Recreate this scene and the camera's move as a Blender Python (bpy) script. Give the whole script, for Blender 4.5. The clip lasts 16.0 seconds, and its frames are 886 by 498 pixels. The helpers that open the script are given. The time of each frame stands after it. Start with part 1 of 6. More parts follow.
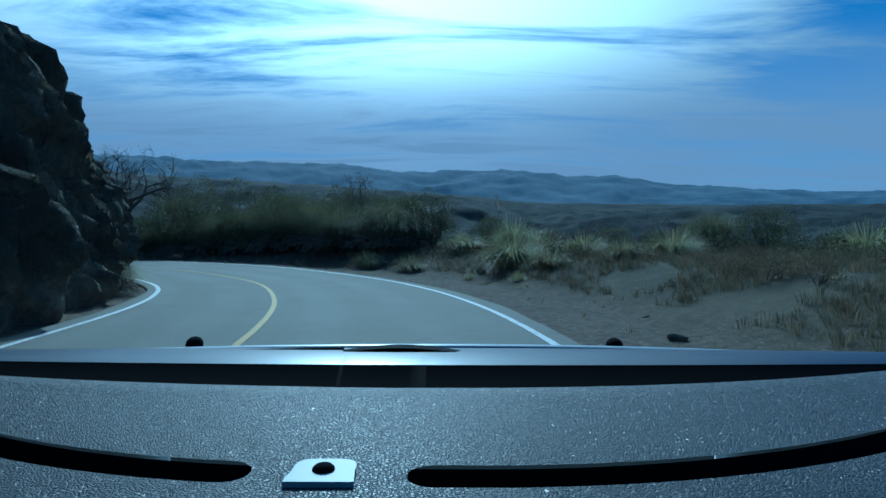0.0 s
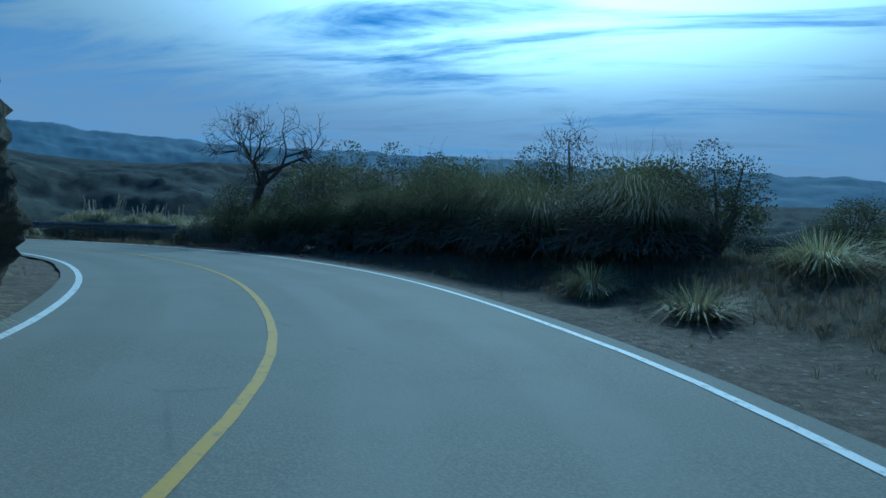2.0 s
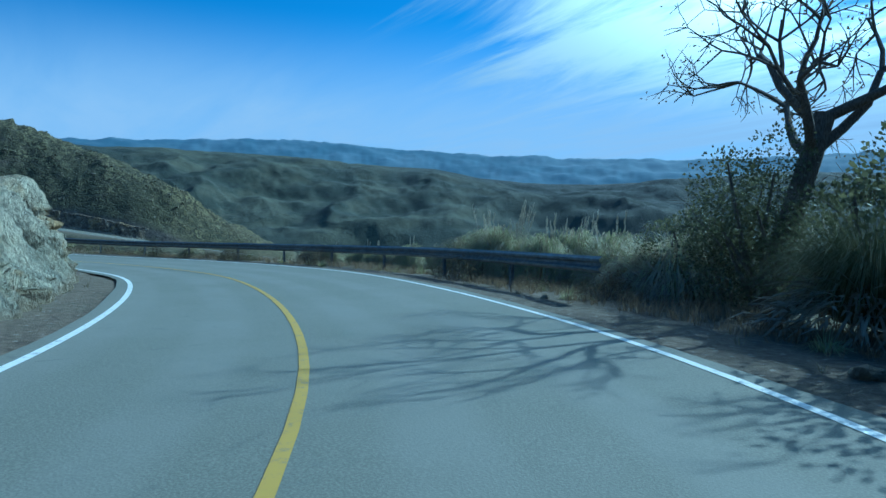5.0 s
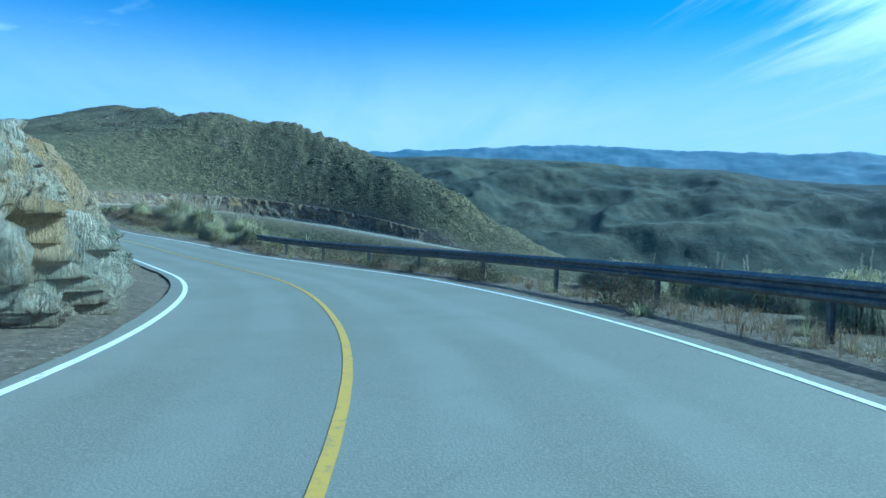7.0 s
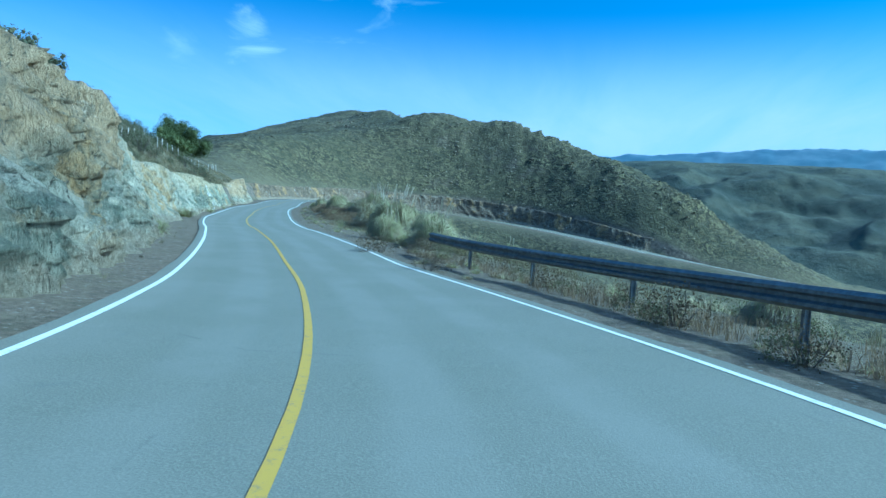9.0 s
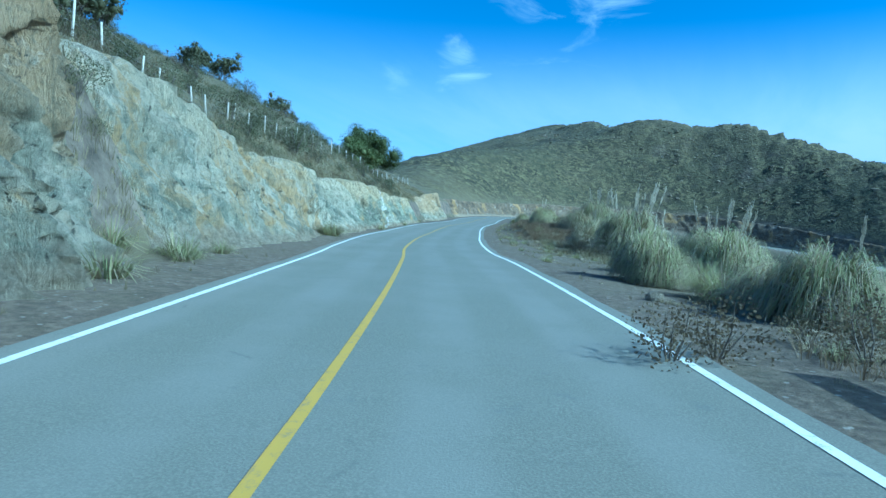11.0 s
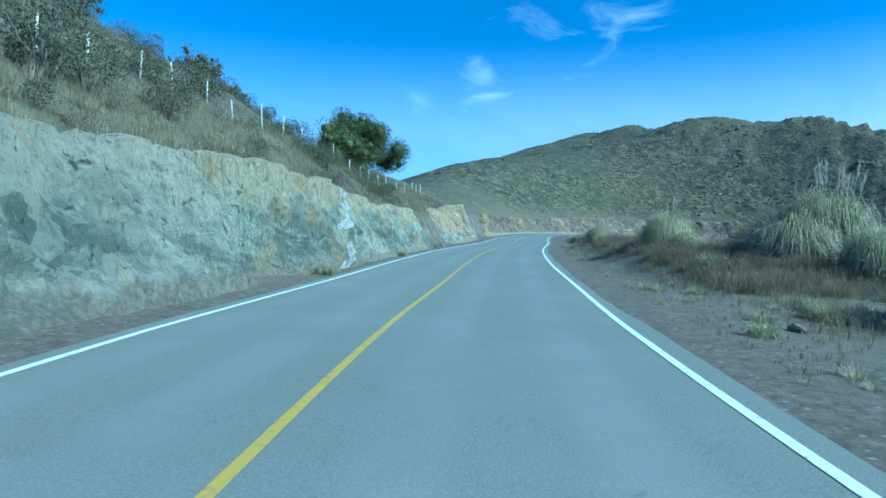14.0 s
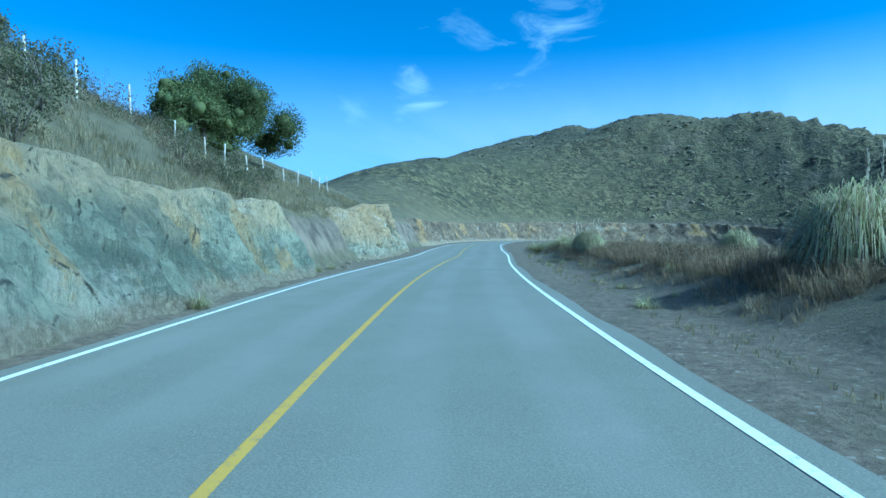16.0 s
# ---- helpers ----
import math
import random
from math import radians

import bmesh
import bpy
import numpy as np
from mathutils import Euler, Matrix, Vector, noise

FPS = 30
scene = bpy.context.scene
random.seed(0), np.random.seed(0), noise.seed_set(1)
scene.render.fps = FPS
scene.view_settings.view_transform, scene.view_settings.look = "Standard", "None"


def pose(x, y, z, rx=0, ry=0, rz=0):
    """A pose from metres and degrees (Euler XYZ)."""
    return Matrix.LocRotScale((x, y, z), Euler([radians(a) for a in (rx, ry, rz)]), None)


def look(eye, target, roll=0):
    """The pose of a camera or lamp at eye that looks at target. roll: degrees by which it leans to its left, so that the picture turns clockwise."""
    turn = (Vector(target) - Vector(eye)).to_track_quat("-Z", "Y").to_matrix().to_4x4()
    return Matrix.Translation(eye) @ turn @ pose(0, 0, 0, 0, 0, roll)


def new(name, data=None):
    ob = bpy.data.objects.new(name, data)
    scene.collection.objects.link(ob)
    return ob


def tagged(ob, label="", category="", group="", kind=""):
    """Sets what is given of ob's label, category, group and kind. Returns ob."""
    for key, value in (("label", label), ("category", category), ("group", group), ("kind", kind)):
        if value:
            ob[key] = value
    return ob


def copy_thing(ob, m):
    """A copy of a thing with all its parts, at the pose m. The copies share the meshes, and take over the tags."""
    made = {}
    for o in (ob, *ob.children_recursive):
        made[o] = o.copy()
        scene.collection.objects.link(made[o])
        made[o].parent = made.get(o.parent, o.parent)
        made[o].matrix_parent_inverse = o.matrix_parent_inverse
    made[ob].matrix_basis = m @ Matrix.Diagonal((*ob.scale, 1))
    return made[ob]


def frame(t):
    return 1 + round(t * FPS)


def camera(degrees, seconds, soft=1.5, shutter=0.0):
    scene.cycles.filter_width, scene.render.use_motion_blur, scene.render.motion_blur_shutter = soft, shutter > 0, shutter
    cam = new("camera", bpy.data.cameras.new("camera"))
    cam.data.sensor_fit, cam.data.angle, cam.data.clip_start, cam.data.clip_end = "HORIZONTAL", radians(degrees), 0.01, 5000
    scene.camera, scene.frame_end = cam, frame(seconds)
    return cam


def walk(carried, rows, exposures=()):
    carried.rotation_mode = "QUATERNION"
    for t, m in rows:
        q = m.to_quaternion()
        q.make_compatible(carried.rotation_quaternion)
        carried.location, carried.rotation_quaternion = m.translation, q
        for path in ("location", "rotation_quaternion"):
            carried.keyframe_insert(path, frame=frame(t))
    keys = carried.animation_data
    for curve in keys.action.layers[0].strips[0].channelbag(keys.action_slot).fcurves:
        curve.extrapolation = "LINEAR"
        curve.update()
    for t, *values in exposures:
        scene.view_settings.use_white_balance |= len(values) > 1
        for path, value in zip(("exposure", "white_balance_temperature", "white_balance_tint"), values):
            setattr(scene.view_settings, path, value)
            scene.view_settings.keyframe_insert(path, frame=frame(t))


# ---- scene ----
# Camera on the windscreen of a car that follows a mountain road.
PATH = [
    (0, -0.00, -0.00, 0.00, -1.87, -0.18, 0.00),
    (0.5, -0.17, 3.46, -0.05, -2.10, -0.79, 3.40),
    (1, -0.60, 6.82, -0.11, -2.43, -1.65, 7.04),
    (1.5, -1.25, 10.07, -0.18, -2.59, -2.31, 11.65),
    (2, -2.12, 13.10, -0.26, -2.55, -2.46, 16.90),
    (2.5, -3.17, 15.83, -0.27, -2.60, -2.01, 22.61),
    (3, -4.38, 18.66, -0.27, -2.38, -2.13, 31.28),
    (3.2, -5.06, 19.70, -0.27, -2.50, -2.02, 34.49),
    (5.3, -15.62, 29.53, -0.43, -2.16, -0.71, 60.13),
    (5.5, -16.96, 30.23, -0.44, -2.12, -0.57, 62.80),
    (6, -20.50, 31.64, -0.51, -2.09, -0.64, 69.26),
    (6.5, -24.27, 32.71, -0.60, -2.13, -1.03, 75.29),
    (7, -28.18, 33.52, -0.70, -2.34, -1.55, 80.30),
    (7.5, -32.16, 34.01, -0.81, -2.33, -2.13, 84.40),
    (8, -36.20, 34.19, -0.92, -2.51, -2.63, 89.32),
    (8.5, -40.33, 34.00, -1.01, -2.62, -3.20, 94.41),
    (9, -44.58, 33.40, -1.15, -2.73, -3.50, 99.35),
    (9.5, -48.84, 32.39, -1.29, -2.68, -3.49, 104.65),
    (10, -53.03, 30.98, -1.42, -2.48, -2.90, 109.97),
    (10.2, -54.67, 30.32, -1.46, -2.38, -2.65, 112.01),
    (12.3, -72.07, 22.01, -1.05, -1.89, -4.33, 120.11),
    (12.5, -73.80, 21.06, -1.05, -1.74, -4.09, 120.18),
    (13, -78.16, 18.75, -1.07, -1.24, -2.97, 120.18),
    (13.5, -82.38, 16.50, -1.01, -0.81, -1.98, 120.06),
    (14, -86.56, 14.24, -0.91, -0.42, -1.17, 119.75),
    (14.5, -90.92, 12.04, -0.87, -0.05, -0.59, 118.82),
    (15, -95.29, 9.94, -0.76, 0.27, -0.23, 117.31),
    (15.5, -99.63, 7.93, -0.65, 0.44, 0.09, 115.66),
    (16, -104.08, 6.05, -0.47, 0.40, 0.29, 114.24),
]
cam = camera(69.2, 16.0)
walk(cam, [(t, pose(x, y, z, 90 + pitch, roll, yaw)) for t, x, y, z, pitch, roll, yaw in PATH],
     exposures=[(0, -1.08, 3980, -20), (3.2, -1.08, 3980, -20), (5.3, -0.06, 4150, -22), (8.5, 0.36, 4080, -22), (16, 0.36, 4020, -22)])

# ---- light: clear sky with streaks of high cloud, sun ahead at the start ----
SUN_YAW, SUN_UP = 8.0, 34.0
SUN_DIR = Vector((-math.sin(radians(SUN_YAW)) * math.cos(radians(SUN_UP)), math.cos(radians(SUN_YAW)) * math.cos(radians(SUN_UP)), math.sin(radians(SUN_UP))))
world = bpy.data.worlds.new("sky")
scene.world = world
world.use_nodes = True
wn, wl = world.node_tree.nodes, world.node_tree.links
wn.clear()


def wnode(kind, **kw):
    n = wn.new(kind)
    for k, v in kw.items():
        if k == "ins":
            for i, val in v.items():
                n.inputs[i].default_value = val
        elif k == "type":
            n.sky_type = v
        elif k == "op":
            n.operation = v
    return n


sky = wn.new("ShaderNodeTexSky")
sky.sky_type = "NISHITA"
sky.sun_disc = False
sky.sun_elevation = radians(SUN_UP)
sky.sun_rotation = radians(-SUN_YAW)
sky.altitude = 1500
sky.air_density, sky.dust_density, sky.ozone_density = 1.0, 0.15, 3.0
tc = wn.new("ShaderNodeTexCoord")
# cloud plane: direction divided by its height
sep = wn.new("ShaderNodeSeparateXYZ")
wl.new(tc.outputs["Generated"], sep.inputs[0])
up = wnode("ShaderNodeMath", op="MAXIMUM", ins={1: 0.02})
wl.new(sep.outputs[2], up.inputs[0])
upp = wnode("ShaderNodeMath", op="ADD", ins={1: 0.10})
wl.new(up.outputs[0], upp.inputs[0])
dx = wnode("ShaderNodeMath", op="DIVIDE")
dy = wnode("ShaderNodeMath", op="DIVIDE")
for n, o in ((dx, 0), (dy, 1)):
    wl.new(sep.outputs[o], n.inputs[0])
    wl.new(upp.outputs[0], n.inputs[1])
comb = wn.new("ShaderNodeCombineXYZ")
wl.new(dx.outputs[0], comb.inputs[0])
wl.new(dy.outputs[0], comb.inputs[1])
mapn = wn.new("ShaderNodeMapping")
mapn.inputs["Rotation"].default_value = (0, 0, radians(12))
mapn.inputs["Scale"].default_value = (0.5, 1.7, 1)
wl.new(comb.outputs[0], mapn.inputs[0])
c1 = wn.new("ShaderNodeTexNoise")
c1.inputs["Scale"].default_value, c1.inputs["Detail"].default_value, c1.inputs["Roughness"].default_value, c1.inputs["Distortion"].default_value = 1.1, 8, 0.62, 0.5
wl.new(mapn.outputs[0], c1.inputs["Vector"])
c2 = wn.new("ShaderNodeTexNoise")
c2.inputs["Scale"].default_value, c2.inputs["Detail"].default_value = 0.35, 3
wl.new(comb.outputs[0], c2.inputs["Vector"])
# more cloud towards the sun's side of the sky
dot = wn.new("ShaderNodeVectorMath")
dot.operation = "DOT_PRODUCT"
wl.new(tc.outputs["Generated"], dot.inputs[0])
dot.inputs[1].default_value = SUN_DIR
side = wn.new("ShaderNodeMapRange")
side.interpolation_type = "SMOOTHSTEP"
side.inputs[1].default_value, side.inputs[2].default_value, side.inputs[3].default_value, side.inputs[4].default_value = 0.45, 1.0, -0.17, 0.22
wl.new(dot.outputs["Value"], side.inputs[0])
add1 = wnode("ShaderNodeMath", op="ADD")
wl.new(c1.outputs[0], add1.inputs[0])
wl.new(side.outputs[0], add1.inputs[1])
mul2 = wnode("ShaderNodeMath", op="MULTIPLY_ADD", ins={1: 0.5, 2: -0.25})
wl.new(c2.outputs[0], mul2.inputs[0])
add2 = wnode("ShaderNodeMath", op="ADD")
wl.new(add1.outputs[0], add2.inputs[0])
wl.new(mul2.outputs[0], add2.inputs[1])
ramp = wn.new("ShaderNodeMapRange")
ramp.interpolation_type = "SMOOTHSTEP"
ramp.inputs[1].default_value, ramp.inputs[2].default_value, ramp.inputs[3].default_value, ramp.inputs[4].default_value = 0.50, 0.74, 0.0, 0.92
wl.new(add2.outputs[0], ramp.inputs[0])
pos = wnode("ShaderNodeMath", op="MAXIMUM", ins={1: 0.0})
wl.new(dot.outputs["Value"], pos.inputs[0])
near_sun = wnode("ShaderNodeMath", op="POWER", ins={1: 10.0})
wl.new(pos.outputs[0], near_sun.inputs[0])
glow = wnode("ShaderNodeMath", op="MULTIPLY_ADD", ins={1: 46.0, 2: 5.0})
wl.new(near_sun.outputs[0], glow.inputs[0])
ccol = wn.new("ShaderNodeVectorMath")
ccol.operation = "SCALE"
ccol.inputs[0].default_value = (0.93, 0.97, 1.0)
wl.new(glow.outputs[0], ccol.inputs["Scale"])
mixs = wn.new("ShaderNodeMix")
mixs.data_type = "RGBA"
wl.new(ramp.outputs[0], mixs.inputs["Factor"])
deep = wn.new("ShaderNodeVectorMath")
deep.operation = "MULTIPLY"
deep.inputs[1].default_value = (0.62, 0.90, 1.12)
wl.new(sky.outputs[0], deep.inputs[0])
wl.new(deep.outputs[0], mixs.inputs["A"])
wl.new(ccol.outputs[0], mixs.inputs["B"])
# pale haze towards the horizon
haze = wn.new("ShaderNodeMapRange")
haze.interpolation_type = "SMOOTHSTEP"
haze.inputs[1].default_value, haze.inputs[2].default_value, haze.inputs[3].default_value, haze.inputs[4].default_value = 0.13, 0.31, 0.92, 0.0
wl.new(sep.outputs[2], haze.inputs[0])
hz = wn.new("ShaderNodeMix")
hz.data_type = "RGBA"
hz.inputs["B"].default_value = (4.7, 5.15, 6.7, 1)
veil = wn.new("ShaderNodeMapRange")
veil.interpolation_type = "SMOOTHSTEP"
veil.inputs[1].default_value, veil.inputs[2].default_value, veil.inputs[3].default_value, veil.inputs[4].default_value = -0.45, 0.35, 0.55, 1.0
wl.new(dot.outputs["Value"], veil.inputs[0])
streaky = wnode("ShaderNodeMath", op="MULTIPLY_ADD", ins={1: 0.9, 2: 0.55})
wl.new(c1.outputs[0], streaky.inputs[0])
thick_ = wnode("ShaderNodeMath", op="MULTIPLY")
wl.new(veil.outputs[0], thick_.inputs[0])
wl.new(streaky.outputs[0], thick_.inputs[1])
hazy = wnode("ShaderNodeMath", op="MULTIPLY")
hazy.use_clamp = True
wl.new(haze.outputs[0], hazy.inputs[0])
wl.new(thick_.outputs[0], hazy.inputs[1])
wl.new(hazy.outputs[0], hz.inputs["Factor"])
wl.new(mixs.outputs["Result"], hz.inputs["A"])
mixs = hz
# a few small torn wisps: bearing left of north, height, half width in degrees
wisp_noise = wn.new("ShaderNodeTexNoise")
wisp_noise.inputs["Scale"].default_value, wisp_noise.inputs["Detail"].default_value, wisp_noise.inputs["Roughness"].default_value = 12.0, 8, 0.6
stretch = wn.new("ShaderNodeMapping")
stretch.inputs["Scale"].default_value = (0.7, 0.7, 1.9)
stretch.inputs["Rotation"].default_value = (0.25, 0.2, 0)
wl.new(tc.outputs["Generated"], stretch.inputs[0])
wl.new(stretch.outputs[0], wisp_noise.inputs["Vector"])
wisp_noise.inputs["Distortion"].default_value = 0.7
for bearing, rise, half, thick in ((106, 19.5, 7.0, 0.42), (111, 18, 5.5, 0.4), (116.5, 14, 2.8, 0.55), (122, 12.5, 2.2, 0.3), (104, 21, 4, 0.3)):
    cd = wn.new("ShaderNodeVectorMath")
    cd.operation = "DOT_PRODUCT"
    cd.inputs[1].default_value = (-math.sin(radians(bearing)) * math.cos(radians(rise)), math.cos(radians(bearing)) * math.cos(radians(rise)), math.sin(radians(rise)))
    wl.new(tc.outputs["Generated"], cd.inputs[0])
    near_ = wn.new("ShaderNodeMapRange")
    near_.inputs[1].default_value, near_.inputs[2].default_value, near_.inputs[3].default_value, near_.inputs[4].default_value = math.cos(radians(half * 1.6)), 1.0, -0.5, 0.07
    wl.new(cd.outputs["Value"], near_.inputs[0])
    sm = wnode("ShaderNodeMath", op="ADD")
    wl.new(near_.outputs[0], sm.inputs[0])
    wl.new(wisp_noise.outputs[0], sm.inputs[1])
    cut_ = wn.new("ShaderNodeMapRange")
    cut_.interpolation_type = "SMOOTHSTEP"
    cut_.inputs[1].default_value, cut_.inputs[2].default_value, cut_.inputs[3].default_value, cut_.inputs[4].default_value = 0.46, 0.86, 0.0, thick
    wl.new(sm.outputs[0], cut_.inputs[0])
    mw = wn.new("ShaderNodeMix")
    mw.data_type = "RGBA"
    mw.inputs["B"].default_value = (7.2, 7.6, 8.0, 1)
    wl.new(cut_.outputs[0], mw.inputs["Factor"])
    wl.new(mixs.outputs["Result"], mw.inputs["A"])
    mixs = mw
bg = wn.new("ShaderNodeBackground")
bg.inputs["Strength"].default_value = 0.11
wl.new(mixs.outputs["Result"], bg.inputs["Color"])
wout = wn.new("ShaderNodeOutputWorld")
wl.new(bg.outputs[0], wout.inputs[0])

sun = new("sun", bpy.data.lights.new("sun", "SUN"))
sun.data.energy, sun.data.angle, sun.data.color = 4.0, radians(0.55), (1.0, 0.95, 0.87)
sun.matrix_world = look((0, 0, 60), Vector((0, 0, 60)) - SUN_DIR)


# ---- materials ----
def mat(name, base, rough=0.9, metal=0.0):
    m = bpy.data.materials.new(name)
    m.use_nodes = True
    b = m.node_tree.nodes["Principled BSDF"]
    b.inputs["Base Color"].default_value = (*base, 1)
    b.inputs["Roughness"].default_value = rough
    b.inputs["Metallic"].default_value = metal
    return m


class Nodes:
    """Short way to wire a material."""

    def __init__(self, m):
        self.m, self.n, self.l = m, m.node_tree.nodes, m.node_tree.links
        self.bsdf = self.n["Principled BSDF"]
        self.co = self.n.new("ShaderNodeTexCoord").outputs["Object"]
        self.geo = self.n.new("ShaderNodeNewGeometry")

    def noise(self, scale, detail=5, rough=0.6, vec=None, dist=0.0):
        t = self.n.new("ShaderNodeTexNoise")
        t.inputs["Scale"].default_value, t.inputs["Detail"].default_value = scale, detail
        t.inputs["Roughness"].default_value, t.inputs["Distortion"].default_value = rough, dist
        self.l.new(vec or self.geo.outputs["Position"], t.inputs["Vector"])
        return t.outputs[0]

    def voronoi(self, scale, vec=None, feature="F1", out=0):
        t = self.n.new("ShaderNodeTexVoronoi")
        t.feature = feature
        t.inputs["Scale"].default_value = scale
        self.l.new(vec or self.geo.outputs["Position"], t.inputs["Vector"])
        return t.outputs[out]

    def scaled(self, sx, sy, sz, rot=(0, 0, 0)):
        t = self.n.new("ShaderNodeMapping")
        t.inputs["Scale"].default_value = (sx, sy, sz)
        t.inputs["Rotation"].default_value = rot
        self.l.new(self.geo.outputs["Position"], t.inputs[0])
        return t.outputs[0]

    def ramp(self, src, lo, hi, a=0.0, b=1.0):
        t = self.n.new("ShaderNodeMapRange")
        t.interpolation_type = "SMOOTHSTEP"
        for i, v in ((1, lo), (2, hi), (3, a), (4, b)):
            t.inputs[i].default_value = v
        self.l.new(src, t.inputs[0])
        return t.outputs[0]

    def mix(self, fac, a, b, blend="MIX"):
        t = self.n.new("ShaderNodeMix")
        t.data_type, t.blend_type = "RGBA", blend
        for sock, v in (("Factor", fac), ("A", a), ("B", b)):
            if isinstance(v, tuple):
                t.inputs[sock].default_value = (*v, 1)
            elif isinstance(v, (int, float)):
                t.inputs[sock].default_value = v
            else:
                self.l.new(v, t.inputs[sock])
        return t.outputs["Result"]

    def math(self, op, a, b=0.0):
        t = self.n.new("ShaderNodeMath")
        t.operation = op
        for i, v in ((0, a), (1, b)):
            if isinstance(v, (int, float)):
                t.inputs[i].default_value = v
            else:
                self.l.new(v, t.inputs[i])
        return t.outputs[0]

    def attr(self, name):
        t = self.n.new("ShaderNodeAttribute")
        t.attribute_name = name
        return t.outputs["Fac"]

    def normal_z(self):
        t = self.n.new("ShaderNodeSeparateXYZ")
        self.l.new(self.geo.outputs["Normal"], t.inputs[0])
        return t.outputs[2]

    def color(self, src):
        self.l.new(src, self.bsdf.inputs["Base Color"])

    def rough(self, src):
        self.l.new(src, self.bsdf.inputs["Roughness"])

    def bump(self, src, dist, strength=1.0):
        t = self.n.new("ShaderNodeBump")
        t.inputs["Distance"].default_value, t.inputs["Strength"].default_value = dist, strength
        self.l.new(src, t.inputs["Height"])
        self.l.new(t.outputs[0], self.bsdf.inputs["Normal"])


def asphalt_mat():
    m = mat("asphalt", (0.12, 0.125, 0.13), 0.85)
    k = Nodes(m)
    fine = k.noise(55, 3)
    big = k.noise(0.35, 4)
    patch = k.noise(1.6, 6, 0.7)
    c = k.mix(k.ramp(fine, 0.35, 0.7), (0.152, 0.150, 0.122), (0.228, 0.224, 0.182))
    c = k.mix(k.ramp(big, 0.35, 0.7, 0, 0.35), c, (0.242, 0.236, 0.208))
    c = k.mix(k.ramp(patch, 0.6, 0.75, 0, 0.4), c, (0.13, 0.133, 0.135))
    # polished wheel tracks, tar seams
    across = k.attr("across")
    track = k.ramp(k.math("ABSOLUTE", k.math("SUBTRACT", k.math("ABSOLUTE", k.math("SUBTRACT", k.math("ABSOLUTE", across), 1.7)), 0.75)), 0.15, 0.5, 1, 0)
    c = k.mix(k.math("MULTIPLY", track, k.ramp(k.noise(0.5, 4), 0.3, 0.65, 0.1, 0.5)), c, (0.248, 0.241, 0.212))
    tar = k.ramp(k.voronoi(0.16, k.scaled(1, 1, 1), "DISTANCE_TO_EDGE"), 0.0, 0.006, 1, 0)
    c = k.mix(k.math("MULTIPLY", tar, k.ramp(patch, 0.5, 0.6, 0, 0.3)), c, (0.09, 0.09, 0.09))
    k.color(c)
    k.bump(fine, 0.006, 0.6)
    return m


def paint_mat(name, col):
    m = mat(name, col, 0.7)
    k = Nodes(m)
    w = k.noise(9, 6, 0.75)
    k.color(k.mix(k.ramp(w, 0.50, 0.72, 0, 0.8), col, (0.17, 0.17, 0.165)))
    return m


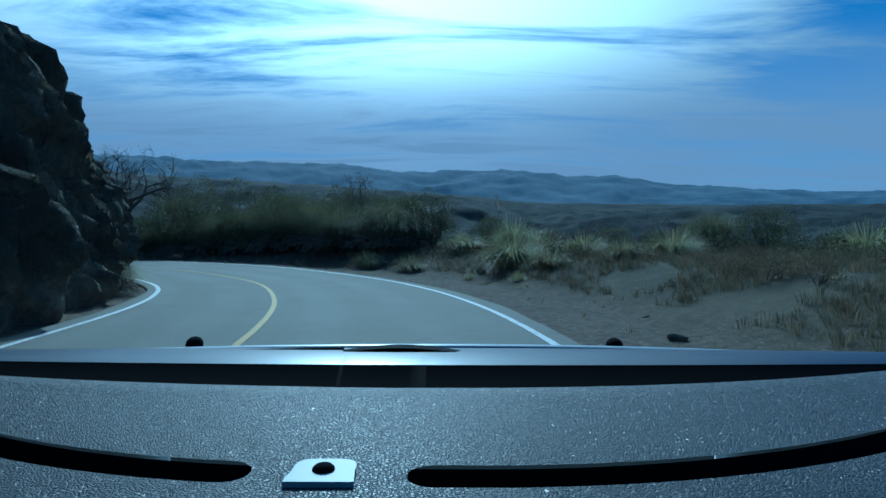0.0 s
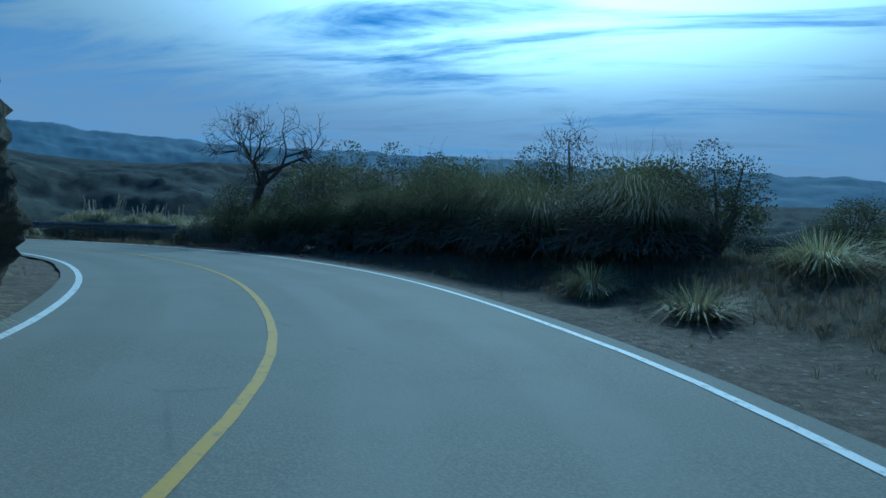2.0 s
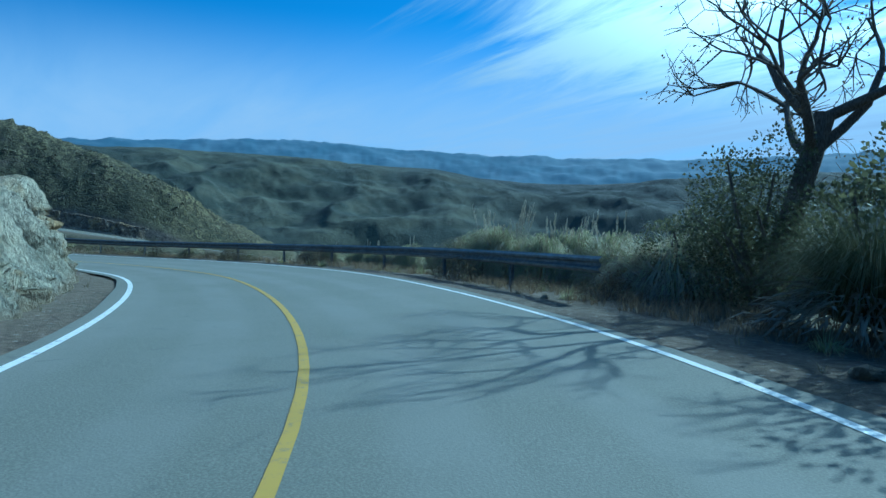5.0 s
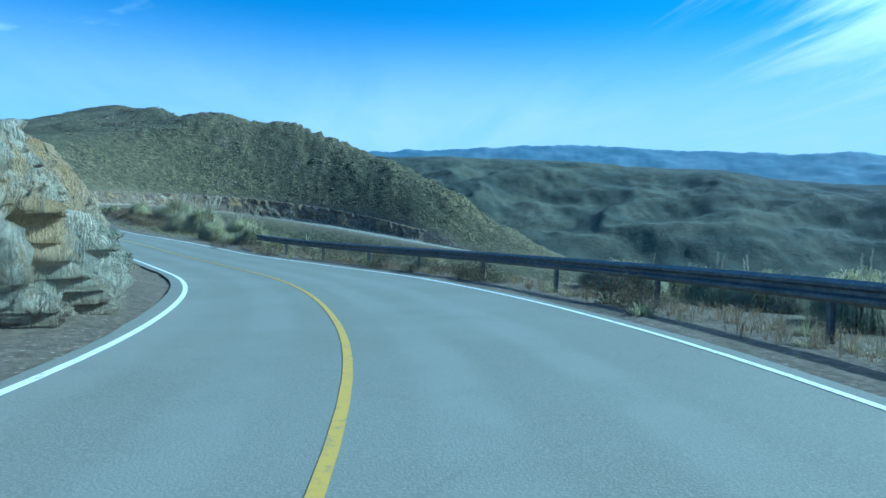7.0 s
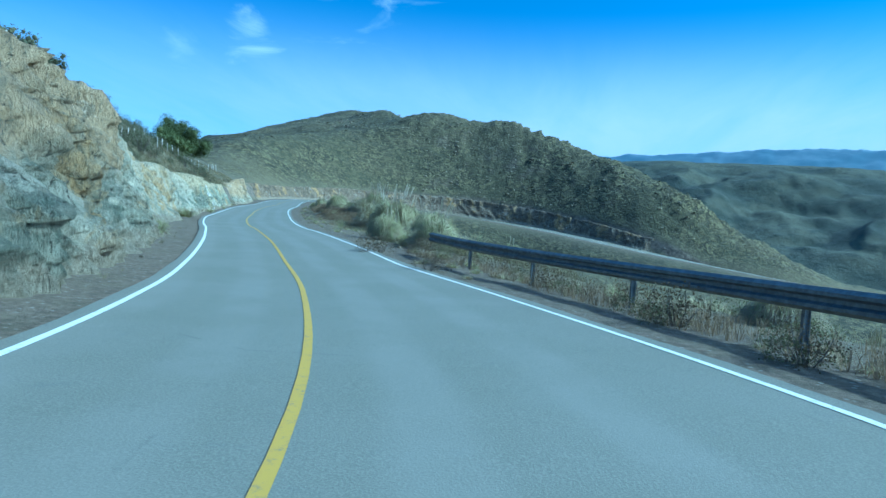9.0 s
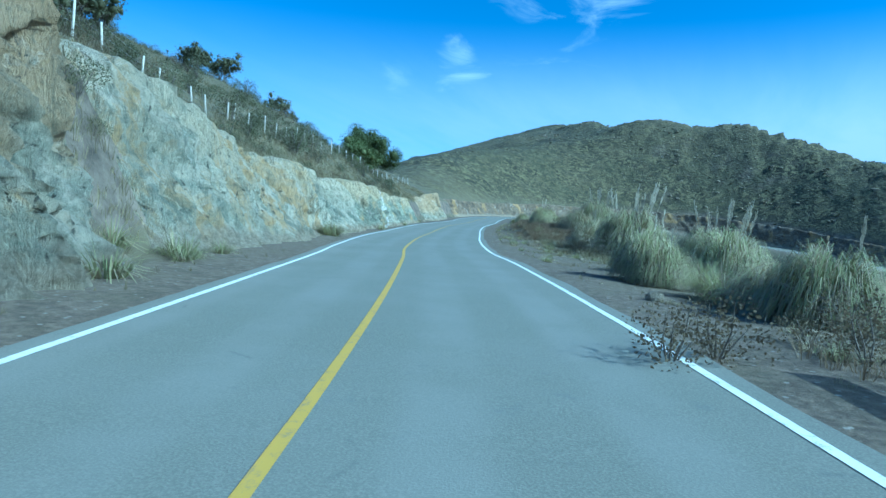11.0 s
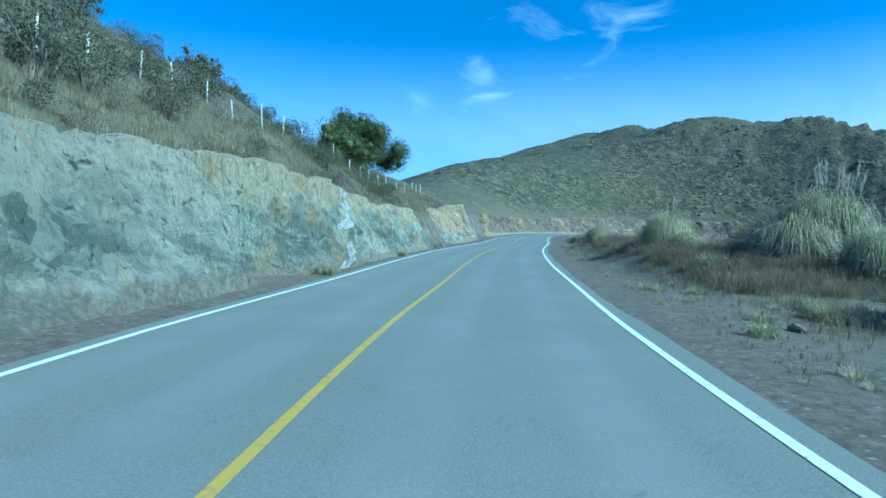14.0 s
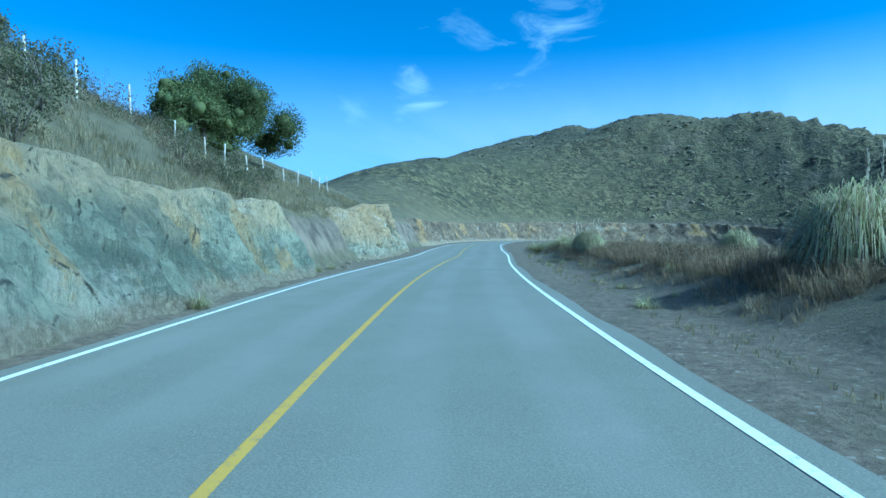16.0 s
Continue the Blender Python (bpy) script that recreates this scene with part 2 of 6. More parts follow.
def ground_mat():
    m = mat("dry_ground", (0.2, 0.17, 0.11), 1.0)
    k = Nodes(m)
    fine, mid, big, huge = k.noise(6, 8, 0.7), k.noise(0.8, 7, 0.65), k.noise(0.09, 6, 0.6), k.noise(0.012, 5, 0.55)
    grass = k.mix(k.ramp(mid, 0.35, 0.68), (0.085, 0.076, 0.046), (0.165, 0.142, 0.088))
    grass = k.mix(k.ramp(big, 0.42, 0.62, 0, 0.6), grass, (0.085, 0.078, 0.048))
    grass = k.mix(k.ramp(huge, 0.45, 0.62, 0, 0.5), grass, (0.16, 0.132, 0.072))
    far = k.attr("far")
    dirt = k.mix(k.ramp(fine, 0.35, 0.7), (0.105, 0.082, 0.058), (0.22, 0.175, 0.128))
    dirt = k.mix(k.ramp(k.noise(1.7, 6, 0.7), 0.5, 0.66, 0, 0.55), dirt, (0.075, 0.064, 0.040))
    dirt = k.mix(k.ramp(k.voronoi(5.5), 0.10, 0.2, 0.7, 0), dirt, (0.36, 0.34, 0.30))
    dirt = k.mix(k.ramp(k.voronoi(17.0), 0.08, 0.2, 0.5, 0), dirt, (0.30, 0.27, 0.23))
    c = k.mix(k.math("MULTIPLY", k.attr("dirt"), k.ramp(mid, 0.3, 0.55, 0.55, 1)), grass, dirt)
    # tussocky slopes farther off: straw tops, painted shade in the gaps, grazed strips, darker patches of scrub
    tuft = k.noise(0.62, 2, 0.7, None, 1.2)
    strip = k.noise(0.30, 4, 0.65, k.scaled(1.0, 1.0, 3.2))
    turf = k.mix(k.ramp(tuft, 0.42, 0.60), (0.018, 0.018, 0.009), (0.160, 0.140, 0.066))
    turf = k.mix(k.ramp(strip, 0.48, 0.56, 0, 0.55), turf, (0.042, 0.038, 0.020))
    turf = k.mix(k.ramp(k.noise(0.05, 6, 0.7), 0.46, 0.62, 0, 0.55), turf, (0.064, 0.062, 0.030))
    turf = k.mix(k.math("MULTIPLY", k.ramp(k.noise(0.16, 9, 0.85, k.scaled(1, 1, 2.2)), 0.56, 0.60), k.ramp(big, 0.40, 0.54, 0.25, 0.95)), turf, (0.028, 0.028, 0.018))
    turf = k.mix(k.ramp(huge, 0.50, 0.64, 0, 0.35), turf, (0.15, 0.125, 0.068))
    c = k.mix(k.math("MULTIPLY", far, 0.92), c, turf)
    # backlit dimness is put into the valley's colour: darker and bluer northwards
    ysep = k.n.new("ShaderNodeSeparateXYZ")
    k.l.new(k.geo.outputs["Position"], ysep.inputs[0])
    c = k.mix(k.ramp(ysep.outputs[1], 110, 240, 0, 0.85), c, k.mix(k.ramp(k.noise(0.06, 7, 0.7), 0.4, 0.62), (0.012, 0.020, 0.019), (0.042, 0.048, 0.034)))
    rock = k.mix(k.ramp(k.noise(0.5, 8, 0.75), 0.35, 0.65), (0.060, 0.050, 0.040), (0.22, 0.18, 0.135))
    c = k.mix(k.ramp(k.normal_z(), 0.74, 0.60, 0, 1), c, rock)
    k.color(c)
    k.bump(k.math("ADD", k.math("ADD", fine, mid), k.math("MULTIPLY", k.math("MULTIPLY", tuft, far), 7.0)), 0.09, 0.8)
    return m


M_ASPHALT = asphalt_mat()
M_WHITE = paint_mat("white_line_paint", (0.78, 0.78, 0.76))
M_YELLOW = paint_mat("yellow_line_paint", (0.50, 0.33, 0.05))
M_GROUND = ground_mat()


def hills_mat():
    m = mat("hill_scrub", (0.07, 0.08, 0.05), 1.0)
    k = Nodes(m)
    a, b, c = k.noise(0.05, 8, 0.7), k.noise(0.011, 6, 0.6), k.noise(0.25, 6, 0.7)
    col = k.mix(k.ramp(b, 0.36, 0.64), (0.034, 0.044, 0.034), (0.090, 0.092, 0.060))
    col = k.mix(k.ramp(a, 0.54, 0.66, 0, 0.6), col, (0.020, 0.030, 0.028))
    col = k.mix(k.ramp(c, 0.6, 0.72, 0, 0.5), col, (0.085, 0.082, 0.056))
    spots = k.ramp(k.voronoi(0.11), 0.12, 0.4, 0.45, 0)
    col = k.mix(k.math("MULTIPLY", spots, k.ramp(a, 0.4, 0.55, 0.2, 1)), col, (0.010, 0.016, 0.015))
    # northern hills: their backlit shade is painted in as a darker, bluer tone
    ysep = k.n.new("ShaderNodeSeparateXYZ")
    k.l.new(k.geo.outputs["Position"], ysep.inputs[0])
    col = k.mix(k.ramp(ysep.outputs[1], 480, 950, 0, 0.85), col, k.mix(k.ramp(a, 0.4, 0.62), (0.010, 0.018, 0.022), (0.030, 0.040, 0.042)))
    k.color(col)
    k.bump(k.math("ADD", a, k.math("MULTIPLY", c, 0.7)), 2.5, 0.9)
    return m


def range_mat():
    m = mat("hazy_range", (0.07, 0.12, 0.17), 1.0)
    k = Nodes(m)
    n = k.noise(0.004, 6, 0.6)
    # distance haze is painted in: blue base colour and a faint blue glow
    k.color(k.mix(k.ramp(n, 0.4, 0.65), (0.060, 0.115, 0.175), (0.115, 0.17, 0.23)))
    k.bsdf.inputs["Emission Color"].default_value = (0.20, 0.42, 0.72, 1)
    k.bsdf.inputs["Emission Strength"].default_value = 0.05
    return m


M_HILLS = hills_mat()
M_RANGE = range_mat()


def rock_mat(name, tone, low, high, pale_amount, ochre_amount, top_at=0.6, top_col=(0.62, 0.57, 0.45), top_mix=0.0, streaks=0.8, foot=0.06):
    """Blasted rock: steep slabs with dark seams, a weathered upper band, pale broken patches, rust stains, dusty foot."""
    m = mat(name, low, 0.92)
    k = Nodes(m)
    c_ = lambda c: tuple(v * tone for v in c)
    tilt = k.scaled(0.5, 0.5, 1.2, (0.6, 0.8, 0.4))
    mid, fine, grit = k.noise(0.8, 8, 0.7, tilt, 0.8), k.noise(4, 9, 0.74), k.noise(22, 5, 0.7)
    streak = k.noise(1.5, 9, 0.72, k.scaled(2.8, 2.8, 0.4, (0.5, 0.3, 0.2)), 0.6)
    seam = k.noise(2.4, 10, 0.75, k.scaled(1.2, 1.2, 0.24, (0.55, 0.35, 0.3)), 1.0)
    up = k.attr("up")
    c = k.mix(k.ramp(mid, 0.36, 0.62), c_(low), c_(high))
    shove = k.n.new("ShaderNodeVectorMath")
    shove.operation = "MULTIPLY_ADD"
    warp_ = k.n.new("ShaderNodeTexNoise")
    warp_.inputs["Scale"].default_value, warp_.inputs["Detail"].default_value = 0.7, 5
    k.l.new(k.geo.outputs["Position"], warp_.inputs["Vector"])
    k.l.new(warp_.outputs["Color"], shove.inputs[0])
    shove.inputs[1].default_value = (1.6, 1.6, 1.6)
    k.l.new(k.scaled(0.55, 0.55, 0.40, (0.55, 0.35, 0.3)), shove.inputs[2])
    slab = k.voronoi(0.9, shove.outputs[0], "F1", 1)
    c = k.mix(k.ramp(slab, 0.40, 0.75, 0, 0.55), c, c_(tuple(v * 0.62 for v in low)))
    chip = k.voronoi(3.2, shove.outputs[0], "F1", 1)
    c = k.mix(k.ramp(chip, 0.55, 0.8, 0, 0.4), c, c_(tuple(v * 1.25 for v in high)))
    wander = k.math("ADD", up, k.math("MULTIPLY", k.math("SUBTRACT", k.noise(0.22, 6, 0.65, None, 0.6), 0.5), 1.7))
    band = k.math("MULTIPLY", k.ramp(wander, top_at - 0.22, top_at + 0.2), k.ramp(mid, 0.25, 0.5, 0.6, 1))
    c = k.mix(k.math("MULTIPLY", band, top_mix), c, top_col)
    pale = k.math("MULTIPLY", k.ramp(k.noise(0.3, 6, 0.7, k.scaled(1, 1, 1.5), 0.6), 0.60 - 0.10 * pale_amount, 0.68 - 0.10 * pale_amount), k.ramp(streak, 0.3, 0.6, 1, 0.3))
    c = k.mix(k.math("MULTIPLY", pale, 0.8), c, (0.70, 0.65, 0.53))
    ochre = k.math("MULTIPLY", k.ramp(k.noise(0.2, 7, 0.72, k.scaled(1.2, 1.2, 0.8, (0.3, 0.5, 0)), 0.8), 0.62 - 0.13 * ochre_amount, 0.70 - 0.12 * ochre_amount), k.ramp(mid, 0.32, 0.6, 0.35, 1))
    c = k.mix(k.math("MULTIPLY", ochre, 0.8), c, (0.52, 0.35, 0.14))
    c = k.mix(k.ramp(streak, 0.50, 0.64, 0, 0.5), c, c_(tuple(v * 0.7 for v in low)))
    c = k.mix(k.ramp(seam, 0.57, 0.66, 0, streaks), c, c_((0.10, 0.105, 0.095)))
    cracks = k.ramp(k.voronoi(1.1, k.scaled(0.9, 0.9, 0.4, (0.5, 0.35, 0.3)), "DISTANCE_TO_EDGE"), 0.0, 0.03, 1, 0)
    broken = k.math("MULTIPLY", cracks, k.ramp(fine, 0.50, 0.60))
    c = k.mix(k.math("MULTIPLY", broken, 0.8), c, (0.05, 0.046, 0.04))
    c = k.mix(k.ramp(fine, 0.50, 0.68, 0, 0.6), c, c_(tuple(v * 0.62 for v in low)))
    c = k.mix(k.ramp(grit, 0.52, 0.7, 0, 0.3), c, c_(tuple(v * 1.15 for v in high)))
    # soil and dust on the rubble at the foot
    soil = k.mix(k.ramp(k.noise(7, 7, 0.7), 0.38, 0.66), (0.27, 0.23, 0.16), (0.47, 0.40, 0.29))
    c = k.mix(k.ramp(k.math("ADD", up, k.math("MULTIPLY", k.math("SUBTRACT", k.noise(0.7, 6, 0.7), 0.5), 0.45)), foot, foot + 0.12, 0.9, 0), c, soil)
    quartz = k.mix(k.ramp(k.noise(2.6, 8, 0.75), 0.47, 0.60), (0.74, 0.725, 0.67), (0.34, 0.33, 0.28))
    edge = k.math("ADD", k.attr("vein"), k.math("MULTIPLY", k.math("SUBTRACT", k.noise(3.5, 7, 0.7), 0.5), 1.1))
    c = k.mix(k.math("MULTIPLY", k.ramp(edge, 0.42, 0.58), k.ramp(k.attr("vein"), 0.02, 0.2)), c, quartz)
    k.color(c)
    h = k.math("ADD", k.math("MULTIPLY", streak, 1.1), k.math("ADD", k.math("ADD", fine, k.math("MULTIPLY", seam, -0.9)), k.math("MULTIPLY", broken, -0.6)))
    h = k.math("ADD", h, k.math("ADD", k.math("MULTIPLY", slab, 0.9), k.math("MULTIPLY", chip, 0.35)))
    k.bump(h, 0.3, 1.0)
    return m


GREY, GREYLIT = (0.24, 0.235, 0.18), (0.49, 0.455, 0.345)
GREEN, GREENLIT = (0.165, 0.185, 0.14), (0.385, 0.39, 0.285)
M_ROCK = rock_mat("grey_rock", 1.0, GREY, GREYLIT, 0.3, 0.3)
# the grey rock at half tone: shade of the backlit entry cut painted in
M_ROCK_SHADED = rock_mat("shaded_grey_rock", 0.5, GREY, GREYLIT, 0.12, 0.15)
M_ROCK_PALE = rock_mat("pale_rock", 1.5, GREY, GREYLIT, 0.8, 0.6, 0.6, (0.72, 0.65, 0.49), 0.85, 0.6, 0.04)
M_ROCK_CREAM = rock_mat("cream_green_rock", 1.3, GREEN, GREYLIT, 0.5, 0.95, 0.66, (0.62, 0.54, 0.37), 0.75, 0.5, 0.05)
M_ROCK_OCHRE = rock_mat("rust_stained_rock", 1.15, GREEN, GREYLIT, 0.4, 0.6, 0.5, (0.54, 0.40, 0.23), 0.9, 0.95, 0.03)
M_ROCK_GREEN = rock_mat("green_grey_rock", 1.3, GREEN, GREENLIT, 0.5, 0.75, 0.68, (0.60, 0.49, 0.30), 0.9, 0.8, 0.04)
M_ROCK_BROWN = rock_mat("brown_rock", 0.8, (0.16, 0.125, 0.085), (0.33, 0.26, 0.175), 0.25, 0.75)


def leafy(name, a, b, rough=0.75, trans=0.25):
    """Leaves that vary by plant and by leaf, and let some light through."""
    m = mat(name, a, rough)
    k = Nodes(m)
    info = k.n.new("ShaderNodeObjectInfo").outputs["Random"]
    isl = k.geo.outputs["Random Per Island"]
    c = k.mix(isl, a, b)
    dark = tuple(v * 0.55 for v in a)
    c = k.mix(k.math("MULTIPLY", info, 0.55), c, dark)
    k.color(c)
    k.bsdf.inputs["Transmission Weight"].default_value = 0.0
    tr = k.n.new("ShaderNodeBsdfTranslucent")
    k.l.new(c, tr.inputs[0])
    mx = k.n.new("ShaderNodeMixShader")
    mx.inputs[0].default_value = trans
    out = k.n["Material Output"]
    k.l.new(k.bsdf.outputs[0], mx.inputs[1])
    k.l.new(tr.outputs[0], mx.inputs[2])
    k.l.new(mx.outputs[0], out.inputs[0])
    return m


def bark_mat(name, a, b):
    m = mat(name, a, 0.95)
    k = Nodes(m)
    n = k.noise(14, 6, 0.7, k.scaled(3, 3, 0.6))
    k.color(k.mix(k.ramp(n, 0.35, 0.65), a, b))
    k.bump(n, 0.02)
    return m


def metal_mat():
    m = mat("galvanised_steel", (0.2, 0.21, 0.22), 0.55, 0.35)
    k = Nodes(m)
    n, s = k.noise(7, 6, 0.7), k.noise(1.2, 5, 0.6)
    k.color(k.mix(k.ramp(n, 0.4, 0.65), (0.11, 0.122, 0.138), (0.19, 0.205, 0.22)))
    k.rough(k.ramp(s, 0.3, 0.7, 0.45, 0.7))
    return m


M_BLADE = leafy("pampas_leaf", (0.33, 0.35, 0.16), (0.62, 0.58, 0.33), 0.65, 0.4)
# darker copy of the pampas leaf, with the bend's backlit shade in its colour
M_SHADEBLADE = leafy("shaded_pampas_leaf", (0.14, 0.15, 0.065), (0.28, 0.27, 0.14), 0.6, 0.45)
M_STRAW = leafy("dry_straw", (0.36, 0.30, 0.18), (0.54, 0.47, 0.32))
M_PLUME = leafy("pale_plume", (0.50, 0.45, 0.34), (0.66, 0.60, 0.48), 0.9, 0.35)
M_SHRUB = leafy("shrub_leaf", (0.10, 0.108, 0.055), (0.20, 0.195, 0.105), 0.7, 0.4)
M_DRYSHRUB = leafy("dry_shrub_leaf", (0.13, 0.10, 0.06), (0.25, 0.20, 0.12), 0.85, 0.35)
M_OLIVE = leafy("olive_leaf", (0.12, 0.128, 0.060), (0.23, 0.22, 0.11), 0.7, 0.4)
M_DEAD = leafy("dead_leaf", (0.19, 0.165, 0.13), (0.42, 0.375, 0.30), 0.9, 0.15)
M_BRUSH = mat("far_brush", (0.078, 0.070, 0.038), 1.0)
M_RUSSET = leafy("russet_grass", (0.16, 0.12, 0.075), (0.36, 0.275, 0.17), 0.9, 0.35)
M_TREE = leafy("tree_leaf", (0.085, 0.115, 0.038), (0.20, 0.215, 0.075), 0.7, 0.4)
M_GRASS = leafy("dry_grass_blade", (0.28, 0.24, 0.14), (0.46, 0.40, 0.25), 0.9, 0.35)
M_SLOPEGRASS = leafy("slope_grass_blade", (0.17, 0.15, 0.085), (0.36, 0.31, 0.18), 0.9, 0.3)
M_BARK = bark_mat("bark", (0.07, 0.055, 0.042), (0.17, 0.14, 0.11))
M_TWIG = bark_mat("twig", (0.09, 0.075, 0.06), (0.2, 0.175, 0.145))
M_METAL = metal_mat()
M_POST = bark_mat("fence_wood", (0.42, 0.39, 0.33), (0.66, 0.62, 0.55))
M_WIRE = mat("fence_wire", (0.3, 0.3, 0.3), 0.5, 0.8)



# ---- noise on arrays ----
def lattice(ix, iy, seed):
    n = (ix.astype(np.int64) * 374761393 + iy.astype(np.int64) * 668265263 + seed * 2147483647) & 0x7FFFFFFF
    n = ((n ^ (n >> 13)) * 1274126177) & 0x7FFFFFFF
    return ((n ^ (n >> 16)) & 0xFFFF) / 65535.0


def vnoise(x, y, seed=0):
    x0, y0 = np.floor(x), np.floor(y)
    fx, fy = x - x0, y - y0
    fx, fy = fx * fx * (3 - 2 * fx), fy * fy * (3 - 2 * fy)
    a, b = lattice(x0, y0, seed), lattice(x0 + 1, y0, seed)
    c, d = lattice(x0, y0 + 1, seed), lattice(x0 + 1, y0 + 1, seed)
    return (a + (b - a) * fx) * (1 - fy) + (c + (d - c) * fx) * fy


def fbm(x, y, octaves=5, gain=0.5, seed=0):
    """About -1 to 1."""
    s, amp, tot = 0.0, 1.0, 0.0
    for o in range(octaves):
        s = s + amp * (vnoise(x * 2 ** o + 17.3 * o, y * 2 ** o - 9.1 * o, seed + o) - 0.5)
        tot += amp
        amp *= gain
    return 2 * s / tot


def smooth(a, b, x):
    t = np.clip((x - a) / (b - a), 0, 1)
    return t * t * (3 - 2 * t)


# ---- the road's line: x, y, z of the yellow line, then widths and slopes beside it ----
# left lane, right lane, left shoulder, height of the rock cut, slope above, rise of the crest, right shoulder, fall beyond
ROAD = [
    (-1.5, -420, -1.33, 2.75, 3.9, 0.8, 4.0, 0.5, 9, 26.0, 0.30),
    (-1.5, -70, -1.33, 2.75, 3.9, 0.8, 4.0, 0.5, 9, 26.0, 0.30),
    (-1.5, -30, -1.33, 2.75, 3.9, 0.8, 4.2, 0.5, 9, 26.0, 0.30),
    (-1.8, -10, -1.33, 2.75, 3.9, 0.8, 4.6, 0.5, 9, 26.0, 0.30),
    (-2.1, 0, -1.34, 2.75, 3.9, 0.8, 5.0, 0.5, 9, 26.0, 0.30),
    (-2.6, 8.5, -1.45, 2.75, 3.9, 0.7, 6.6, 0.5, 7, 26.0, 0.30),
    (-3.9, 14.7, -1.56, 2.6, 3.9, 0.9, 4.4, 0.5, 6, 22.0, 0.30),
    (-6.1, 19.6, -1.6, 2.6, 3.6, 0.6, 4.2, 0.4, 5, 15.0, 0.30),
    (-10.8, 25.1, -1.64, 2.7, 3.7, 1.1, 2.6, 0.3, 5, 9.0, 0.32),
    (-17, 29.5, -1.75, 2.7, 3.8, 1.2, 1.0, 0.3, 6, 6.0, 0.38),
    (-24.1, 32.1, -1.9, 2.7, 4.0, 1.2, 1.6, 0.4, 8, 6.0, 0.35),
    (-32.8, 33.6, -2.12, 2.7, 4.4, 1.5, 2.1, 0.5, 12, 6.5, 0.4),
    (-40.4, 33.4, -2.35, 2.7, 4.6, 1.0, 3.0, 0.5, 15, 5.5, 0.45),
    (-48.2, 31.9, -2.56, 2.7, 4.6, 1.5, 3.3, 0.55, 18, 4.5, 0.45),
    (-55.9, 29, -2.70, 2.7, 4.1, 1.4, 4.3, 0.6, 22, 4.5, 0.4),
    (-62.5, 25.8, -2.68, 2.6, 3.5, 1.4, 5.2, 0.66, 24, 5.0, 0.35),
    (-69.5, 22.2, -2.52, 2.6, 3.4, 1.7, 5.2, 0.72, 24, 6.0, 0.3),
    (-78.2, 17.4, -2.40, 2.65, 3.5, 2.0, 4.7, 0.52, 26, 5.0, 0.3),
    (-84.1, 14.0, -2.33, 2.75, 3.5, 1.5, 3.8, 0.52, 27, 6.0, 0.25),
    (-93.4, 9.3, -2.16, 3.1, 3.6, 1.0, 3.2, 0.60, 26, 8.0, 0.2),
    (-102.2, 5.4, -1.93, 3.1, 3.55, 0.9, 3.1, 0.64, 24, 9.0, 0.18),
    (-111.1, 1.5, -1.65, 3.1, 3.5, 0.7, 2.9, 0.72, 24, 9.0, 0.18),
    (-122, -3.0, -1.32, 3.1, 3.5, 0.6, 2.4, 0.80, 22, 9.0, 0.18),
    (-134, -7.5, -1.0, 3.1, 3.5, 0.9, 2.4, 0.5, 14, 8.0, 0.2),
    (-147, -12, -0.6, 3.1, 3.5, 1.2, 3.6, 0.42, 12, 5.0, 0.25),
    (-163, -18, 0.0, 3.1, 3.5, 2.0, 3.5, 0.45, 16, 3.0, 0.3),
    (-185, -25, 0.8, 3.1, 3.5, 2.0, 3.0, 0.35, 26, 3.0, 0.3),
    (-210, -28.5, 1.6, 3.1, 3.5, 2.0, 3.0, 0.42, 30, 3.0, 0.3),
    (-235, -27, 2.0, 3.1, 3.5, 2.0, 4.0, 0.5, 34, 3.0, 0.3),
    (-255, -17, 1.6, 3.1, 3.5, 2.0, 5.0, 0.56, 36, 3.0, 0.35),
    (-264, 0, 0.3, 3.1, 3.5, 2.0, 6.0, 0.58, 36, 3.0, 0.4),
    (-263, 20, -1.6, 3.1, 3.5, 2.0, 6.0, 0.55, 30, 3.0, 0.4),
    (-253, 38, -3.8, 3.1, 3.5, 2.0, 5.0, 0.5, 22, 3.0, 0.45),
    (-241, 56, -6.5, 3.1, 3.5, 2.0, 4.0, 0.45, 12, 3.0, 0.5),
    (-232, 80, -10, 3.1, 3.5, 2.0, 3.0, 0.4, 8, 3.0, 0.45),
    (-236, 118, -15, 3.1, 3.5, 2.0, 2.0, 0.3, 8, 3.0, 0.4),
    (-270, 170, -22, 3.1, 3.5, 2.0, 2.0, 0.3, 10, 3.0, 0.3),
    (-340, 225, -30, 3.1, 3.5, 2.0, 2.0, 0.3, 12, 3.0, 0.3),
    (-600, 330, -45, 3.1, 3.5, 2.0, 2.0, 0.3, 12, 3.0, 0.3),
]


def spline(rows, step):
    """Catmull-Rom through the rows, resampled at even steps along the ground."""
    a = np.array(rows, float)
    pts = []
    for i in range(len(a) - 1):
        p0, p1, p2, p3 = a[max(i - 1, 0)], a[i], a[i + 1], a[min(i + 2, len(a) - 1)]
        n = 24
        for j in range(n):
            t = j / n
            q = 0.5 * (2 * p1 + (p2 - p0) * t + (2 * p0 - 5 * p1 + 4 * p2 - p3) * t * t + (3 * p1 - p0 - 3 * p2 + p3) * t ** 3)
            q[3:] = p1[3:] + (p2[3:] - p1[3:]) * t
            pts.append(q)
    pts.append(a[-1])
    pts = np.array(pts)
    s = np.concatenate([[0], np.cumsum(np.hypot(*np.diff(pts[:, :2], axis=0).T))])
    even = np.arange(0, s[-1], step)
    return np.stack([np.interp(even, s, pts[:, k]) for k in range(pts.shape[1])], 1), even


